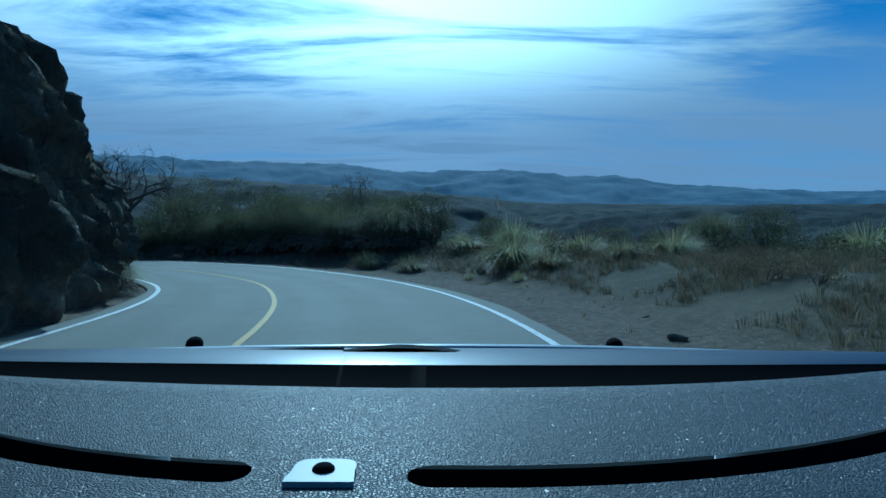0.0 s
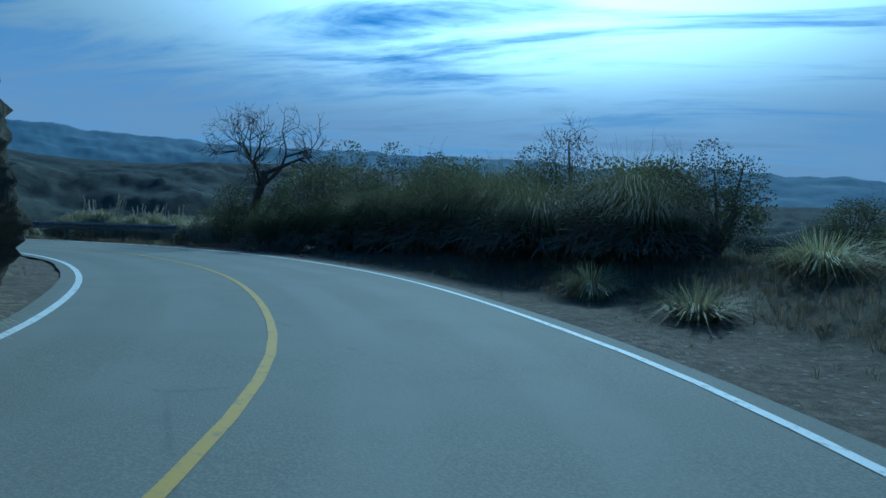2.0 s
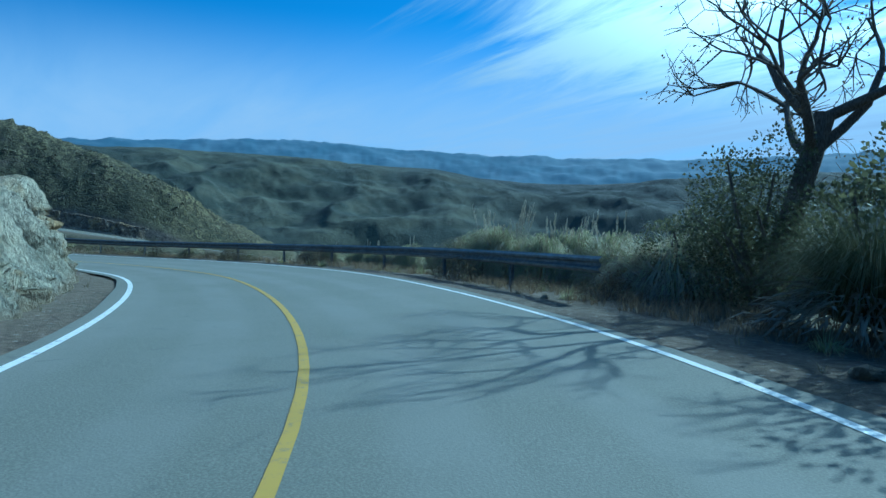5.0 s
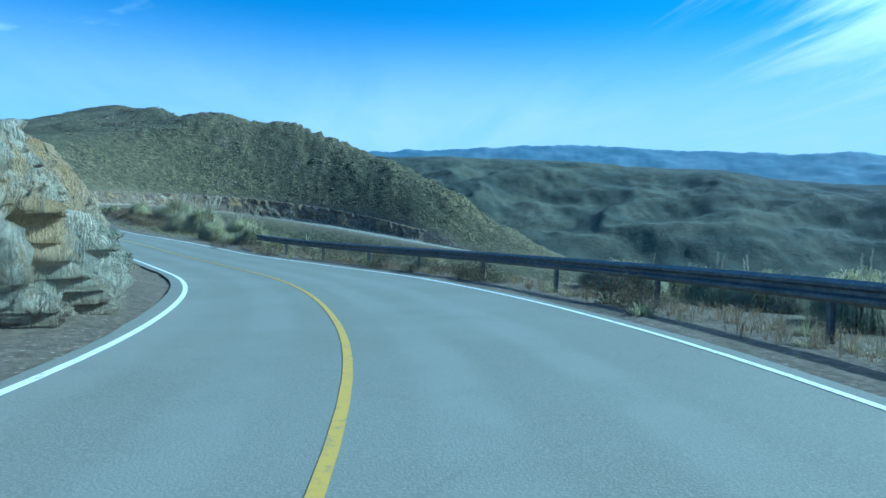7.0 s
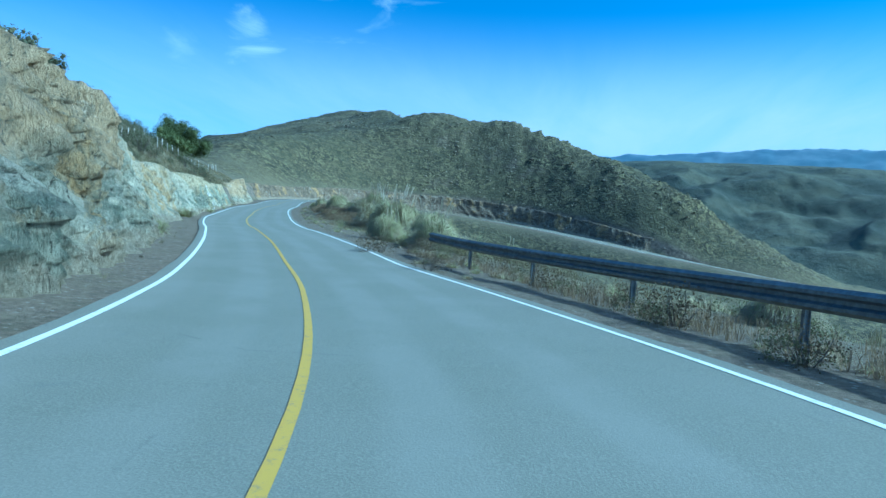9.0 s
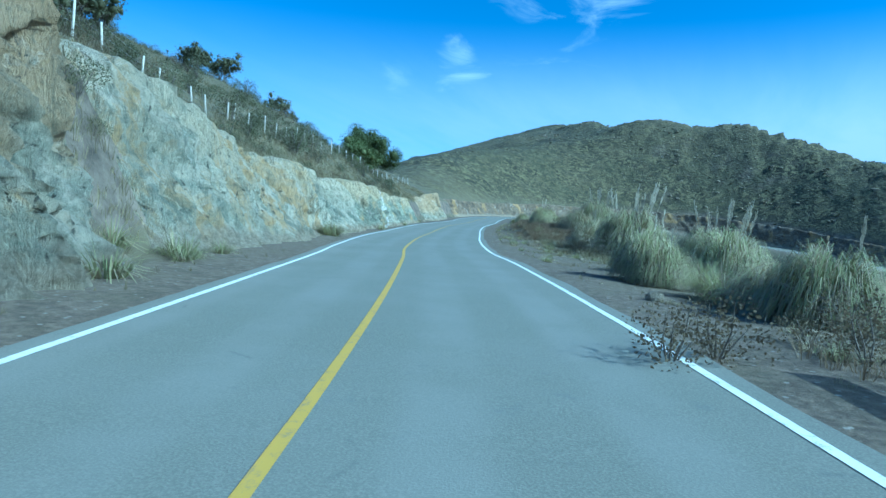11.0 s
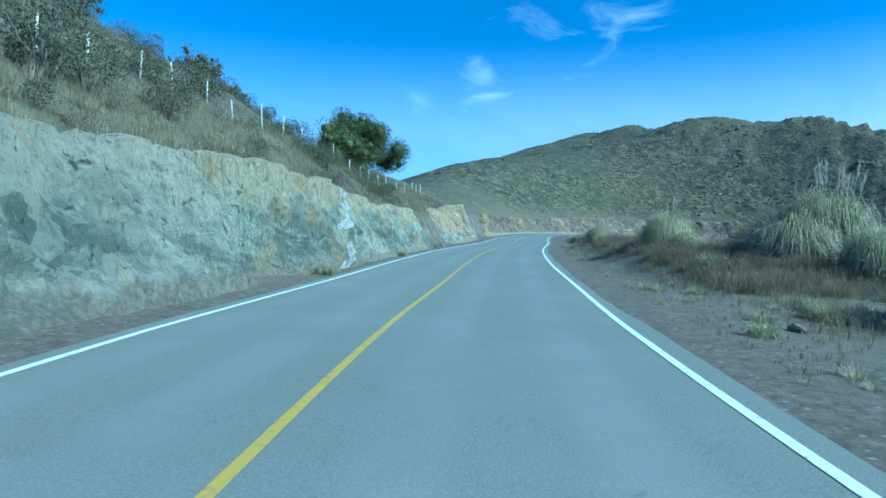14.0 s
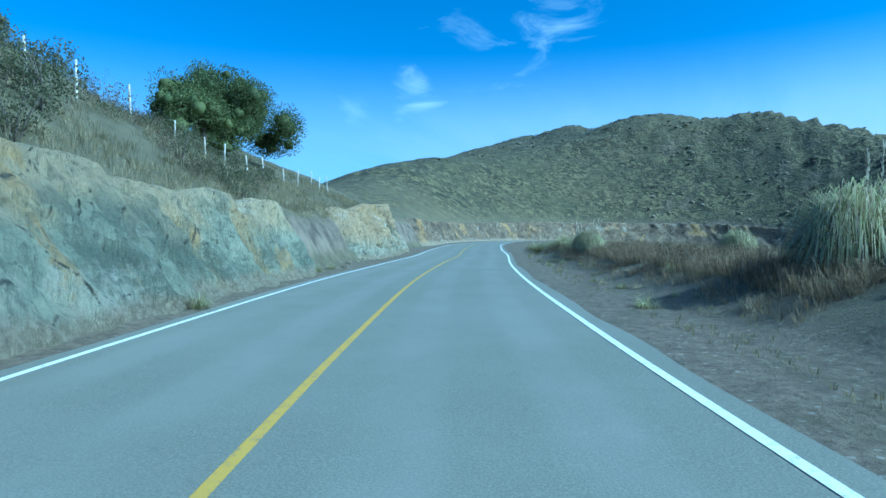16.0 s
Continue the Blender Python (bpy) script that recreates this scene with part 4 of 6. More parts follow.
    if dead.f:
        part("dead_skirt", dead.v, dead.f, M_DEAD, top, "grey brown skirt of dead leaves")
    if plume.f:
        part("plume_spray", plume.v, plume.f, M_PLUME, top, "pale feathery plumes on upright stalks")
    return top


def great_mound(label, seed, height, radius, blades, plumes, dry, drop=500):
    """Old pampas grass: a full dome of fine leaves that arch over and hang, matted dead leaves low down, plumes on top."""
    rng = random.Random(seed)
    top = tagged(new("pampas_plant"), label, "pampas plant")
    green, straw, dead, plume = Soup(), Soup(), Soup(), Soup()
    lean = [rng.uniform(0.85, 1.15) for _ in range(9)]
    for _ in range(blades):
        az = rng.uniform(0, 2 * math.pi)
        th = math.acos(1 - rng.random() ** 0.9)
        bump = lean[int(az / 6.2832 * 9) % 9] * rng.uniform(0.8, 1.06)
        out = Vector((math.cos(az), math.sin(az), 0))
        side = Vector((-out.y, out.x, 0))
        reach, rise = radius * math.sin(th) * bump, height * (0.32 + 0.68 * math.cos(th)) * bump
        base = out * rng.uniform(0, 0.3) * radius + side * rng.uniform(-0.2, 0.2) * radius
        knee = base * 0.5 + out * reach * 0.62 + Vector((0, 0, rise * 0.86))
        crest = out * reach + side * rng.uniform(-0.12, 0.12) * radius + Vector((0, 0, rise))
        fall = rng.uniform(0.1, 0.5) * (0.25 + math.sin(th))
        tip = crest + out * radius * rng.uniform(0.1, 0.28) + side * rng.uniform(-0.1, 0.1) * radius - Vector((0, 0, height * fall))
        tip.z = max(tip.z, 0.05)
        (straw if rng.random() < dry else green).strip([base, knee, crest, tip], [0.012, 0.011, 0.009, 0.002], (side + Vector((0, 0, rng.uniform(-0.4, 0.4)))).normalized())
    for _ in range(drop):
        az = rng.uniform(0, 2 * math.pi)
        out = Vector((math.cos(az), math.sin(az), 0))
        p = out * radius * rng.uniform(0.6, 1.0) + Vector((0, 0, height * rng.uniform(0.05, 0.5)))
        dr = (out * rng.uniform(-0.2, 0.7) + Vector((rng.uniform(-0.6, 0.6), rng.uniform(-0.6, 0.6), rng.uniform(-1.0, 0.3)))).normalized()
        q = p + dr * rng.uniform(0.25, 0.6)
        q.z = max(q.z, 0.02)
        dead.strip([p, (p + q) / 2 + Vector((0, 0, 0.04)), q], [0.008, 0.009, 0.002], dr.cross(out + Vector((0.1, 0.2, 0.4))).normalized())
    for _ in range(plumes):
        az, tilt = rng.uniform(0, 2 * math.pi), rng.uniform(0.05, 0.4)
        up_ = Vector((math.cos(az) * tilt, math.sin(az) * tilt, 1)).normalized()
        length = height * rng.uniform(1.15, 1.5)
        base = Vector((math.cos(az), math.sin(az), 0)) * radius * 0.25
        plume.tube([base, base + up_ * length * 0.6, base + up_ * length], [0.007, 0.006, 0.003], 4)
        for _ in range(26):
            t = rng.uniform(0.74, 1.0)
            fat = 0.045 * math.sin(math.pi * min((1.02 - t) / 0.32, 1)) + 0.008
            dr = Vector((rng.uniform(-0.5, 0.5), rng.uniform(-0.5, 0.5), rng.uniform(1.2, 2.2))).normalized()
            plume.leaf(base + up_ * length * t + Vector((rng.uniform(-1, 1), rng.uniform(-1, 1), 0)) * fat * 0.4, dr, dr.cross(Vector((rng.random(), 0.4, 0.2))).normalized(), 0.16, fat * 0.5)
    part("foliage", green.v, green.f, M_BLADE, top)
    part("dry_foliage", straw.v, straw.f, M_STRAW, top, "dry straw-coloured leaves")
    part("dead_skirt", dead.v, dead.f, M_DEAD, top, "grey brown skirt of dead leaves")
    if plume.f:
        part("plume_spray", plume.v, plume.f, M_PLUME, top, "pale feathery plumes on upright stalks")
    return top


def grow(soup, tips, p, direction, length, radius, depth, rng, droop=0.0, kids=3):
    """Forking branches; tips receive leaves."""
    pts, rad, q, dr = [p.copy()], [radius], p.copy(), direction.copy()
    for k in range(3):
        dr = (dr + Vector((rng.uniform(-0.3, 0.3), rng.uniform(-0.3, 0.3), rng.uniform(-0.12, 0.2) - droop))).normalized()
        q = q + dr * length / 3
        pts.append(q.copy())
        rad.append(radius * (1 - 0.16 * (k + 1)))
        if depth <= 1:
            tips.append((q.copy(), dr.copy()))
    soup.tube(pts, rad, 6 if radius > 0.05 else 3)
    if depth == 0:
        return
    for _ in range(kids):
        az = rng.uniform(0, 2 * math.pi)
        side = dr.cross(Vector((math.cos(az), math.sin(az), 0.3))).normalized()
        nd = (dr * rng.uniform(0.5, 1.0) + side * rng.uniform(0.5, 0.95)).normalized()
        grow(soup, tips, pts[rng.choice((2, 3, 3))], nd, length * rng.uniform(0.6, 0.82), radius * 0.56, depth - 1, rng, droop, kids)


def lobed(rng, height, radius, lobes, flat=0.8):
    """Overlapping rounded masses that make up a crown: centre and radius of each."""
    out = []
    for _ in range(lobes):
        az, r = rng.uniform(0, 2 * math.pi), radius * 0.66 * math.sqrt(rng.random())
        size = radius * rng.uniform(0.28, 0.5)
        z = rng.uniform(0.22, 1.0) * (height - size) * (1 - 0.4 * (r / radius) ** 2)
        out.append((Vector((math.cos(az) * r, math.sin(az) * r, max(z, size * 0.55))), size))
    return out


def unit_ball():
    bm = bmesh.new()
    bmesh.ops.create_icosphere(bm, subdivisions=1, radius=1)
    ball = [v.co.copy() for v in bm.verts], [tuple(v.index for v in f.verts) for f in bm.faces]
    bm.free()
    return ball


BALL_V, BALL_F = unit_ball()


def fill_leaves(crown, rng, lobes, leaves, size, ragged=0.12, slim=0.36, core=0):
    """Leaves on and just under the skin of the joined lobes, looking outwards, over a dense inner mass of leaf."""
    if core:
        for c, s in lobes:
            n = len(crown.v)
            for u in BALL_V:
                p = c + u * s * core * rng.uniform(0.75, 1.1)
                crown.v.append(Vector((p.x, p.y, max(p.z, 0.01))))
            crown.f += [tuple(k + n for k in f) for f in BALL_F]
    weight = [s * s for _, s in lobes]
    left = leaves
    for c, s in rng.choices(lobes, weight, k=leaves * 4):
        if not left:
            break
        u = Vector((rng.gauss(0, 1), rng.gauss(0, 1), rng.gauss(0, 1))).normalized()
        r = s * (1 - 0.5 * rng.random() ** 1.6 + rng.uniform(-ragged, ragged))
        p = c + Vector((u.x, u.y, u.z * 0.9)) * r
        if p.z < 0.02 or (len(lobes) < 40 and any((p - c2).length_squared < (0.5 * s2) ** 2 for c2, s2 in lobes)):
            continue
        left -= 1
        d2 = (u + Vector((rng.uniform(-1, 1), rng.uniform(-1, 1), rng.uniform(-0.6, 1)))).normalized()
        sd = d2.cross(Vector((rng.uniform(-1, 1), rng.uniform(-1, 1), rng.uniform(-1, 1)))).normalized()
        crown.leaf(p, d2, sd, size * rng.uniform(0.6, 1.3), size * slim * rng.uniform(0.7, 1.25))


def shrub(label, seed, height, radius, leaves, size, material, stems=6, lobes=9, name="shrub", ragged=0.12, bare=0):
    """Shrub: stems that reach into rounded, broken masses of small leaves; bare twigs stand out of some."""
    rng = random.Random(seed)
    top = tagged(new(name), label, "shrub")
    wood, crown, tips = Soup(), Soup(), []
    masses = lobed(rng, height, radius, lobes)
    for k in range(stems):
        c, s = masses[k % lobes]
        mid = c * 0.5 + Vector((rng.uniform(-0.1, 0.1), rng.uniform(-0.1, 0.1), 0.05)) * radius
        wood.tube([Vector((c.x * 0.1, c.y * 0.1, -0.1)), mid, c + Vector((0, 0, s * 0.5))], [0.02 * height, 0.014 * height, 0.005 * height], 4)
    for _ in range(bare):
        c, s = rng.choice(masses)
        dr = Vector((rng.uniform(-0.7, 0.7), rng.uniform(-0.7, 0.7), 1)).normalized()
        grow(wood, tips, c, dr, s * rng.uniform(0.7, 1.1), 0.0035 * height, 2, rng)
    fill_leaves(crown, rng, masses, leaves, size, ragged)
    part("woody_frame", wood.v, wood.f, M_TWIG, top)
    part("foliage", crown.v, crown.f, material, top)
    return top


def tree(label, seed, height, spread, leaves, size, material, trunks=2, name="tree", droop=0.02, depth=4, leaf_spread=0.42, fork_at=0.26, limb=0.28, flat=0.75):
    rng = random.Random(seed)
    top = tagged(new(name), label, "tree")
    trunk, limbs, tips, crown = Soup(), Soup(), [], Soup()
    for k in range(trunks):
        az = 2.4 * k + rng.uniform(0, 1)
        dr = Vector((math.cos(az) * 0.28, math.sin(az) * 0.28, 1)).normalized()
        base = Vector((math.cos(az) * 0.12, math.sin(az) * 0.12, -0.25))
        fork = base + dr * height * fork_at
        trunk.tube([base, base + dr * 0.35, base + dr * height * fork_at * 0.55, fork], [height * 0.036, height * 0.027, height * 0.024, height * 0.021], 9)
        for j in range(5):
            a2 = j * 1.257 + rng.uniform(-0.4, 0.4)
            lean = rng.uniform(0.35, 1.25) * spread / height
            grow(limbs, tips, fork - dr * rng.uniform(0, 0.12) * height, Vector((math.cos(a2) * lean, math.sin(a2) * lean, flat)).normalized(), height * limb * rng.uniform(0.86, 1.16), height * 0.013, depth - 1, rng, droop)
    fit = height / max(p.z for p in limbs.v)
    trunk.v, limbs.v = [p * fit for p in trunk.v], [p * fit for p in limbs.v]
    tips = [(p * fit, dr) for p, dr in tips]
    part("trunk", trunk.v, trunk.f, M_BARK, top)
    part("branch_frame", limbs.v, limbs.f, M_BARK, top)
    if leaves:
        if leaf_spread > 0.2:
            masses = [(p + Vector((0, 0, 0.1)), leaf_spread * rng.uniform(0.7, 1.5)) for p, dr in rng.sample(tips, min(len(tips), 90))]
            fill_leaves(crown, rng, masses, leaves, size, 0.15, 0.3, 0.5)
        else:
            masses = [(p, leaf_spread) for p, dr in tips]
            fill_leaves(crown, rng, masses, leaves, size, 0.3, 0.36, 0)
        part("crown", crown.v, crown.f, material, top)
    return top


def stand(proto, x, y, turn, scale=1.0, sink=0.05, first=False):
    """Stands a copy of a plant on the ground."""
    z = height_at(x, y) - sink * scale
    m = pose(x, y, z, 0, 0, turn)
    if first:
        proto.matrix_basis = m
        ob = proto
    else:
        ob = copy_thing(proto, m)
    ob.scale = (scale, scale, scale)
    return ob


class Kind:
    """A plant kind: the first stand uses the built one, the others are copies."""

    def __init__(self, proto, group):
        self.proto, self.used = proto, False
        tagged(proto, group=group)

    def put(self, x, y, turn, scale=1.0, sink=0.05):
        ob = stand(self.proto, x, y, turn, scale, sink, not self.used)
        self.used = True
        return ob


RNG = random.Random(77)
PAMPAS = [Kind(tussock("green pampas grass tussock with pale plumes", 1, 1.35, 1.15, 520, 1, 0.3, fine=0.8), "pampas grass by the road"),
          Kind(tussock("arching green pampas grass tussock beside the verge", 2, 1.25, 1.2, 560, 0, 0.25, fine=0.8), "pampas grass by the road"),
          Kind(tussock("half-dead straw-coloured pampas grass tussock", 3, 1.15, 1.3, 520, 0, 0.5, fine=0.8), "pampas grass by the road"),
          Kind(tussock("pampas grass tussock thick with upright plumes", 4, 1.25, 1.1, 440, 5, 0.4), "pampas grass by the road")]
GREAT = [Kind(great_mound("great green pampas mound over a grey dead skirt", 41, 1.9, 1.35, 2100, 2, 0.4), "great pampas mounds"),
         Kind(great_mound("great pampas mound, half dead, over matted straw", 42, 1.6, 1.7, 1700, 0, 0.7, 1100), "great pampas mounds"),
         Kind(great_mound("great bushy pampas mound with a fan of plumes", 43, 2.0, 1.4, 2000, 12, 0.5), "great pampas mounds")]
LOWTUFT = [Kind(tussock("small green grass tuft at the foot of the rock", 5, 0.6, 0.46, 130, 0, 0.3, "grass_tuft", "grass clump", fine=0.7), "grass tufts"),
           Kind(tussock("small dry grass tuft on the verge", 6, 0.42, 0.46, 120, 0, 0.85, "grass_tuft", "grass clump", fine=0.6), "grass tufts")]
SHRUBS = [Kind(shrub("dense dark green thorny shrub", 11, 1.35, 0.95, 860, 0.075, M_SHRUB), "shrubs on the slope"),
          Kind(shrub("grey brown dry shrub with bare twigs", 12, 1.1, 0.9, 600, 0.062, M_DRYSHRUB, 7, 8, bare=2), "shrubs on the slope"),
          Kind(shrub("tall ragged dark green shrub", 13, 1.9, 1.05, 1050, 0.08, M_SHRUB, 7, 11, ragged=0.2), "shrubs on the slope"),
          Kind(shrub("low spreading olive green shrub", 14, 0.75, 1.0, 680, 0.066, M_OLIVE), "shrubs on the slope")]
WALL = [Kind(shrub("tall dense dark bush beside the bend", 15, 3.6, 1.7, 7600, 0.068, M_SHRUB, 9, 15, "bush", 0.06, 5), "bushes round the bend"),
        Kind(shrub("dense rounded dark green bush beside the bend", 16, 2.6, 1.8, 7200, 0.068, M_OLIVE, 9, 13, "bush", 0.06, 4), "bushes round the bend"),
        Kind(shrub("sparse grey bush of upright bare twigs", 17, 3.2, 1.3, 2400, 0.05, M_DRYSHRUB, 4, 14, "bush", 0.2, 22), "bushes round the bend")]
MOUND = Kind(tussock("tall arching pampas grass mound among bushes", 7, 2.6, 1.9, 4200, 0, 0.03, skirt=900, fine=0.17, leaf=M_SHADEBLADE, low=0.24), "bushes round the bend")


def along(i0, i1, d0, d1, n, kinds, s0, s1, gap=0.0):
    """Scatters plants in a band beside the road."""
    for _ in range(n):
        i = RNG.uniform(i0, i1)
        p = beside(int(i), RNG.uniform(d0, d1))
        RNG.choice(kinds).put(p.x + RNG.uniform(-0.5, 0.5), p.y + RNG.uniform(-0.5, 0.5), RNG.uniform(0, 360), RNG.uniform(s0, s1))


ST = lambda x, y: station_of(x, y)
# first bend: open ground on the bank, scattered clumps and shrubs
for st, d, k, sc in ((ST(-6.1, 19.6) - 3, -9.6, 1, 0.85), (ST(-6.1, 19.6) - 4, -7.6, 2, 0.65), (ST(-3.9, 14.7) + 1, -11.8, 1, 0.95), (ST(-3.9, 14.7), -9.2, 2, 0.6), (ST(-3.9, 14.7) - 2, -14.5, 1, 1.1), (ST(-2.6, 8.5), -13.0, 1, 1.0), (ST(-2.6, 8.5) + 2, -17.5, 2, 1.1), (ST(-2.6, 8.5) - 2, -11.2, 1, 0.75), (ST(-2.1, 0) + 5, -16.5, 2, 1.0)):
    p = beside(st, d)
    PAMPAS[k].put(p.x, p.y, RNG.uniform(0, 360), sc)
for x, y, kind, sc in ((2.8, 25.2, PAMPAS[0], 1.2), (2.0, 27.8, WALL[1], 0.6), (10.9, 25.9, MOUND, 0.75), (12.2, 24.0, WALL[1], 0.75), (12.3, 35.1, WALL[2], 1.15), (7.4, 27.6, WALL[1], 0.45), (-7.9, 15.0, MOUND, 0.42), (-8.9, 17.4, PAMPAS[1], 0.8)):
    kind.put(x, y, RNG.uniform(0, 360), sc)
for x, y, k, sc in ((-2.9, 25.6, 1, 0.75), (-1.2, 23.4, 2, 0.7), (2.2, 20.2, 1, 1.15), (3.4, 22.4, 2, 1.1), (0.8, 25.0, 1, 0.8)):
    PAMPAS[k].put(x, y, RNG.uniform(0, 360), sc)
along(ST(-2.6, 4), ST(-6.1, 19.6), -22, -11.5, 26, SHRUBS, 0.55, 1.0)
along(ST(-2.6, 4), ST(-8, 22), -32, -20, 34, SHRUBS, 0.9, 1.6)
along(ST(-2.6, 2), ST(-6.1, 19.6), -17, -7.5, 34, LOWTUFT[1:] + [SHRUBS[1]], 0.4, 0.9)
# wall of bushes and tall grass on the bank round the outside of the bend
w0, w1 = ST(-8.6, 22.8), ST(-20.5, 31)
for k in range(26):
    st = w0 + (w1 - w0) * k / 25
    for d, kind, sc in ((RNG.uniform(-9.2, -8.2), WALL[1], RNG.uniform(0.85, 1.1)), (RNG.uniform(-11.4, -9.8), WALL[RNG.choice((0, 0, 1, 2))], RNG.uniform(0.85, 1.15))):
        if (k + (d < -9.5)) % 2:
            p = beside(int(st), d)
            kind.put(p.x + RNG.uniform(-0.4, 0.4), p.y + RNG.uniform(-0.4, 0.4), RNG.uniform(0, 360), sc * (0.95 + 0.6 * k / 25) * RNG.choice((0.66, 0.84, 1.0)))
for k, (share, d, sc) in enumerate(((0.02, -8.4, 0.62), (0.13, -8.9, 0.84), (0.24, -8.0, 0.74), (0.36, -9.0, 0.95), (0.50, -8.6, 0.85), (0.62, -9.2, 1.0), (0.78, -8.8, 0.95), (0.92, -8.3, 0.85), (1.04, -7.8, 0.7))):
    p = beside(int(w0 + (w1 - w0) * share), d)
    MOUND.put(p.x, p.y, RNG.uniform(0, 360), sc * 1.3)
for x, y, k, sc in ((-22.3, 41.4, 0, 1.0), (-20.6, 40.6, 0, 1.1), (-18.2, 40.6, 0, 1.3), (-15.6, 40.0, 2, 1.4), (-13.0, 41.0, 0, 1.1)):
    WALL[k].put(x, y, RNG.uniform(0, 360), sc)
along(ST(-4, 15), ST(-20, 31), -7.4, -5.4, 26, LOWTUFT, 0.5, 0.9)
# behind the guard rail
along(ST(-24, 32.2), ST(-38, 33.6), -10.6, -9.0, 17, GREAT[:2] * 3 + [GREAT[2]], 0.72, 1.0)
along(ST(-38, 33.6), ST(-47, 32.2), -11.2, -9.6, 9, GREAT[:2], 0.45, 0.65)
along(ST(-24, 32.2), ST(-36, 33.6), -13.4, -11, 10, GREAT[:2] * 2 + [GREAT[2]], 0.85, 1.1)
along(ST(-36, 33.6), ST(-52, 31), -13.5, -10.4, 10, GREAT[:2], 0.4, 0.6)
along(ST(-47, 32), ST(-60, 27), -10.4, -9.0, 12, GREAT[1:2] + LOWTUFT * 2, 0.4, 0.55)
for k, d, s in ((0, -5.7, 0.7), (1, -6.2, 0.85), (1, -5.6, 0.5)):
    p = beside(ST(-67.5, 23.2) + k, d)
    SHRUBS[1].put(p.x, p.y, RNG.uniform(0, 360), s)
along(ST(-56, 28), ST(-77, 19), 4.3, 6.3, 16, LOWTUFT[:1], 0.9, 1.7)
along(ST(-24, 32), ST(-66, 24), -7.4, -5.9, 60, LOWTUFT + [SHRUBS[1]], 0.5, 0.95)
along(ST(-46, 32), ST(-66, 24), -7.0, -6.0, 16, [SHRUBS[1], SHRUBS[3]], 0.4, 0.6)
along(ST(-66, 24), ST(-84, 14), -11, -6.6, 24, GREAT[:2] + [SHRUBS[1]], 0.45, 0.75)
along(ST(-60, 27), ST(-76, 19), -6.0, -4.8, 18, LOWTUFT, 0.5, 1.0)
for x, y, s in ((-68.9, 27.0, 0.8), (-68.2, 26.6, 0.7), (-63.2, 30.0, 0.75)):
    SHRUBS[1].put(x, y, RNG.uniform(0, 360), s)
# outside of the straight: mounds of pampas grass in brown scrub
for x, y, k, sc in ((-95.6, 20.8, 2, 1.35), (-101.8, 17.8, 1, 1.2), (-108.6, 16.0, 0, 0.8), (-111.6, 13.8, 1, 1.1), (-112.8, 14.8, 2, 1.25), (-114.4, 14.2, 0, 1.1), (-118.7, 8.3, 0, 0.95),
                    (-129.8, 6.2, 0, 0.5), (-138.3, -0.9, 2, 0.6), (-136.4, -0.3, 0, 0.5), (-117.4, 9.4, 1, 0.5), (-88.4, 25.6, 2, 1.2), (-85.6, 26.0, 0, 1.1), (-116.8, 17.2, 2, 1.0)):
    GREAT[k].put(x, y, RNG.uniform(0, 360), sc)
for x, y, k, sc in ((-128.0, 9.4, 0, 0.7), (-140.4, -1.6, 1, 0.8), (-143.0, -2.4, 3, 0.8), (-146.0, -3.4, 0, 0.9),
                    (-150.7, -5.2, 1, 1.0), (-76.2, 26.6, 1, 0.9), (-73.0, 30.0, 2, 1.1), (-83.0, 25.6, 2, 1.0), (-108.6, 11.4, 1, 0.5), (-101.0, 14.6, 2, 0.5), (-97.0, 16.0, 2, 0.45)):
    PAMPAS[k].put(x, y, RNG.uniform(0, 360), sc)
along(ST(-78, 17), ST(-104, 5), -20, -10.0, 22, SHRUBS[1:2] + SHRUBS[3:], 0.5, 0.9)
along(ST(-104, 5), ST(-150, -13), -18, -7.2, 44, SHRUBS[1:2] * 3 + SHRUBS[3:] + LOWTUFT, 0.55, 0.95)
along(ST(-80, 16), ST(-150, -13), -8.5, -5.0, 110, LOWTUFT, 0.35, 0.9)
along(ST(-150, -13), ST(-160, -17), -10, -5, 10, PAMPAS, 0.6, 0.9)
# foot and top of the rock cut
for x, y, s in ((-113.8, -3.7, 0.9), (-101.9, 1.35, 1.2), (-82.5, 8.4, 0.8), (-125.2, -8.9, 0.9), (-127.2, -9.6, 0.8), (-62.5, 20.2, 0.9), (-66, 18.3, 0.9)):
    LOWTUFT[0].put(x, y, RNG.uniform(0, 360), s)
along(ST(-55, 29), ST(-132, -7), 7.0, 11.5, 95, SHRUBS + [SHRUBS[1]] * 2, 0.4, 0.9)


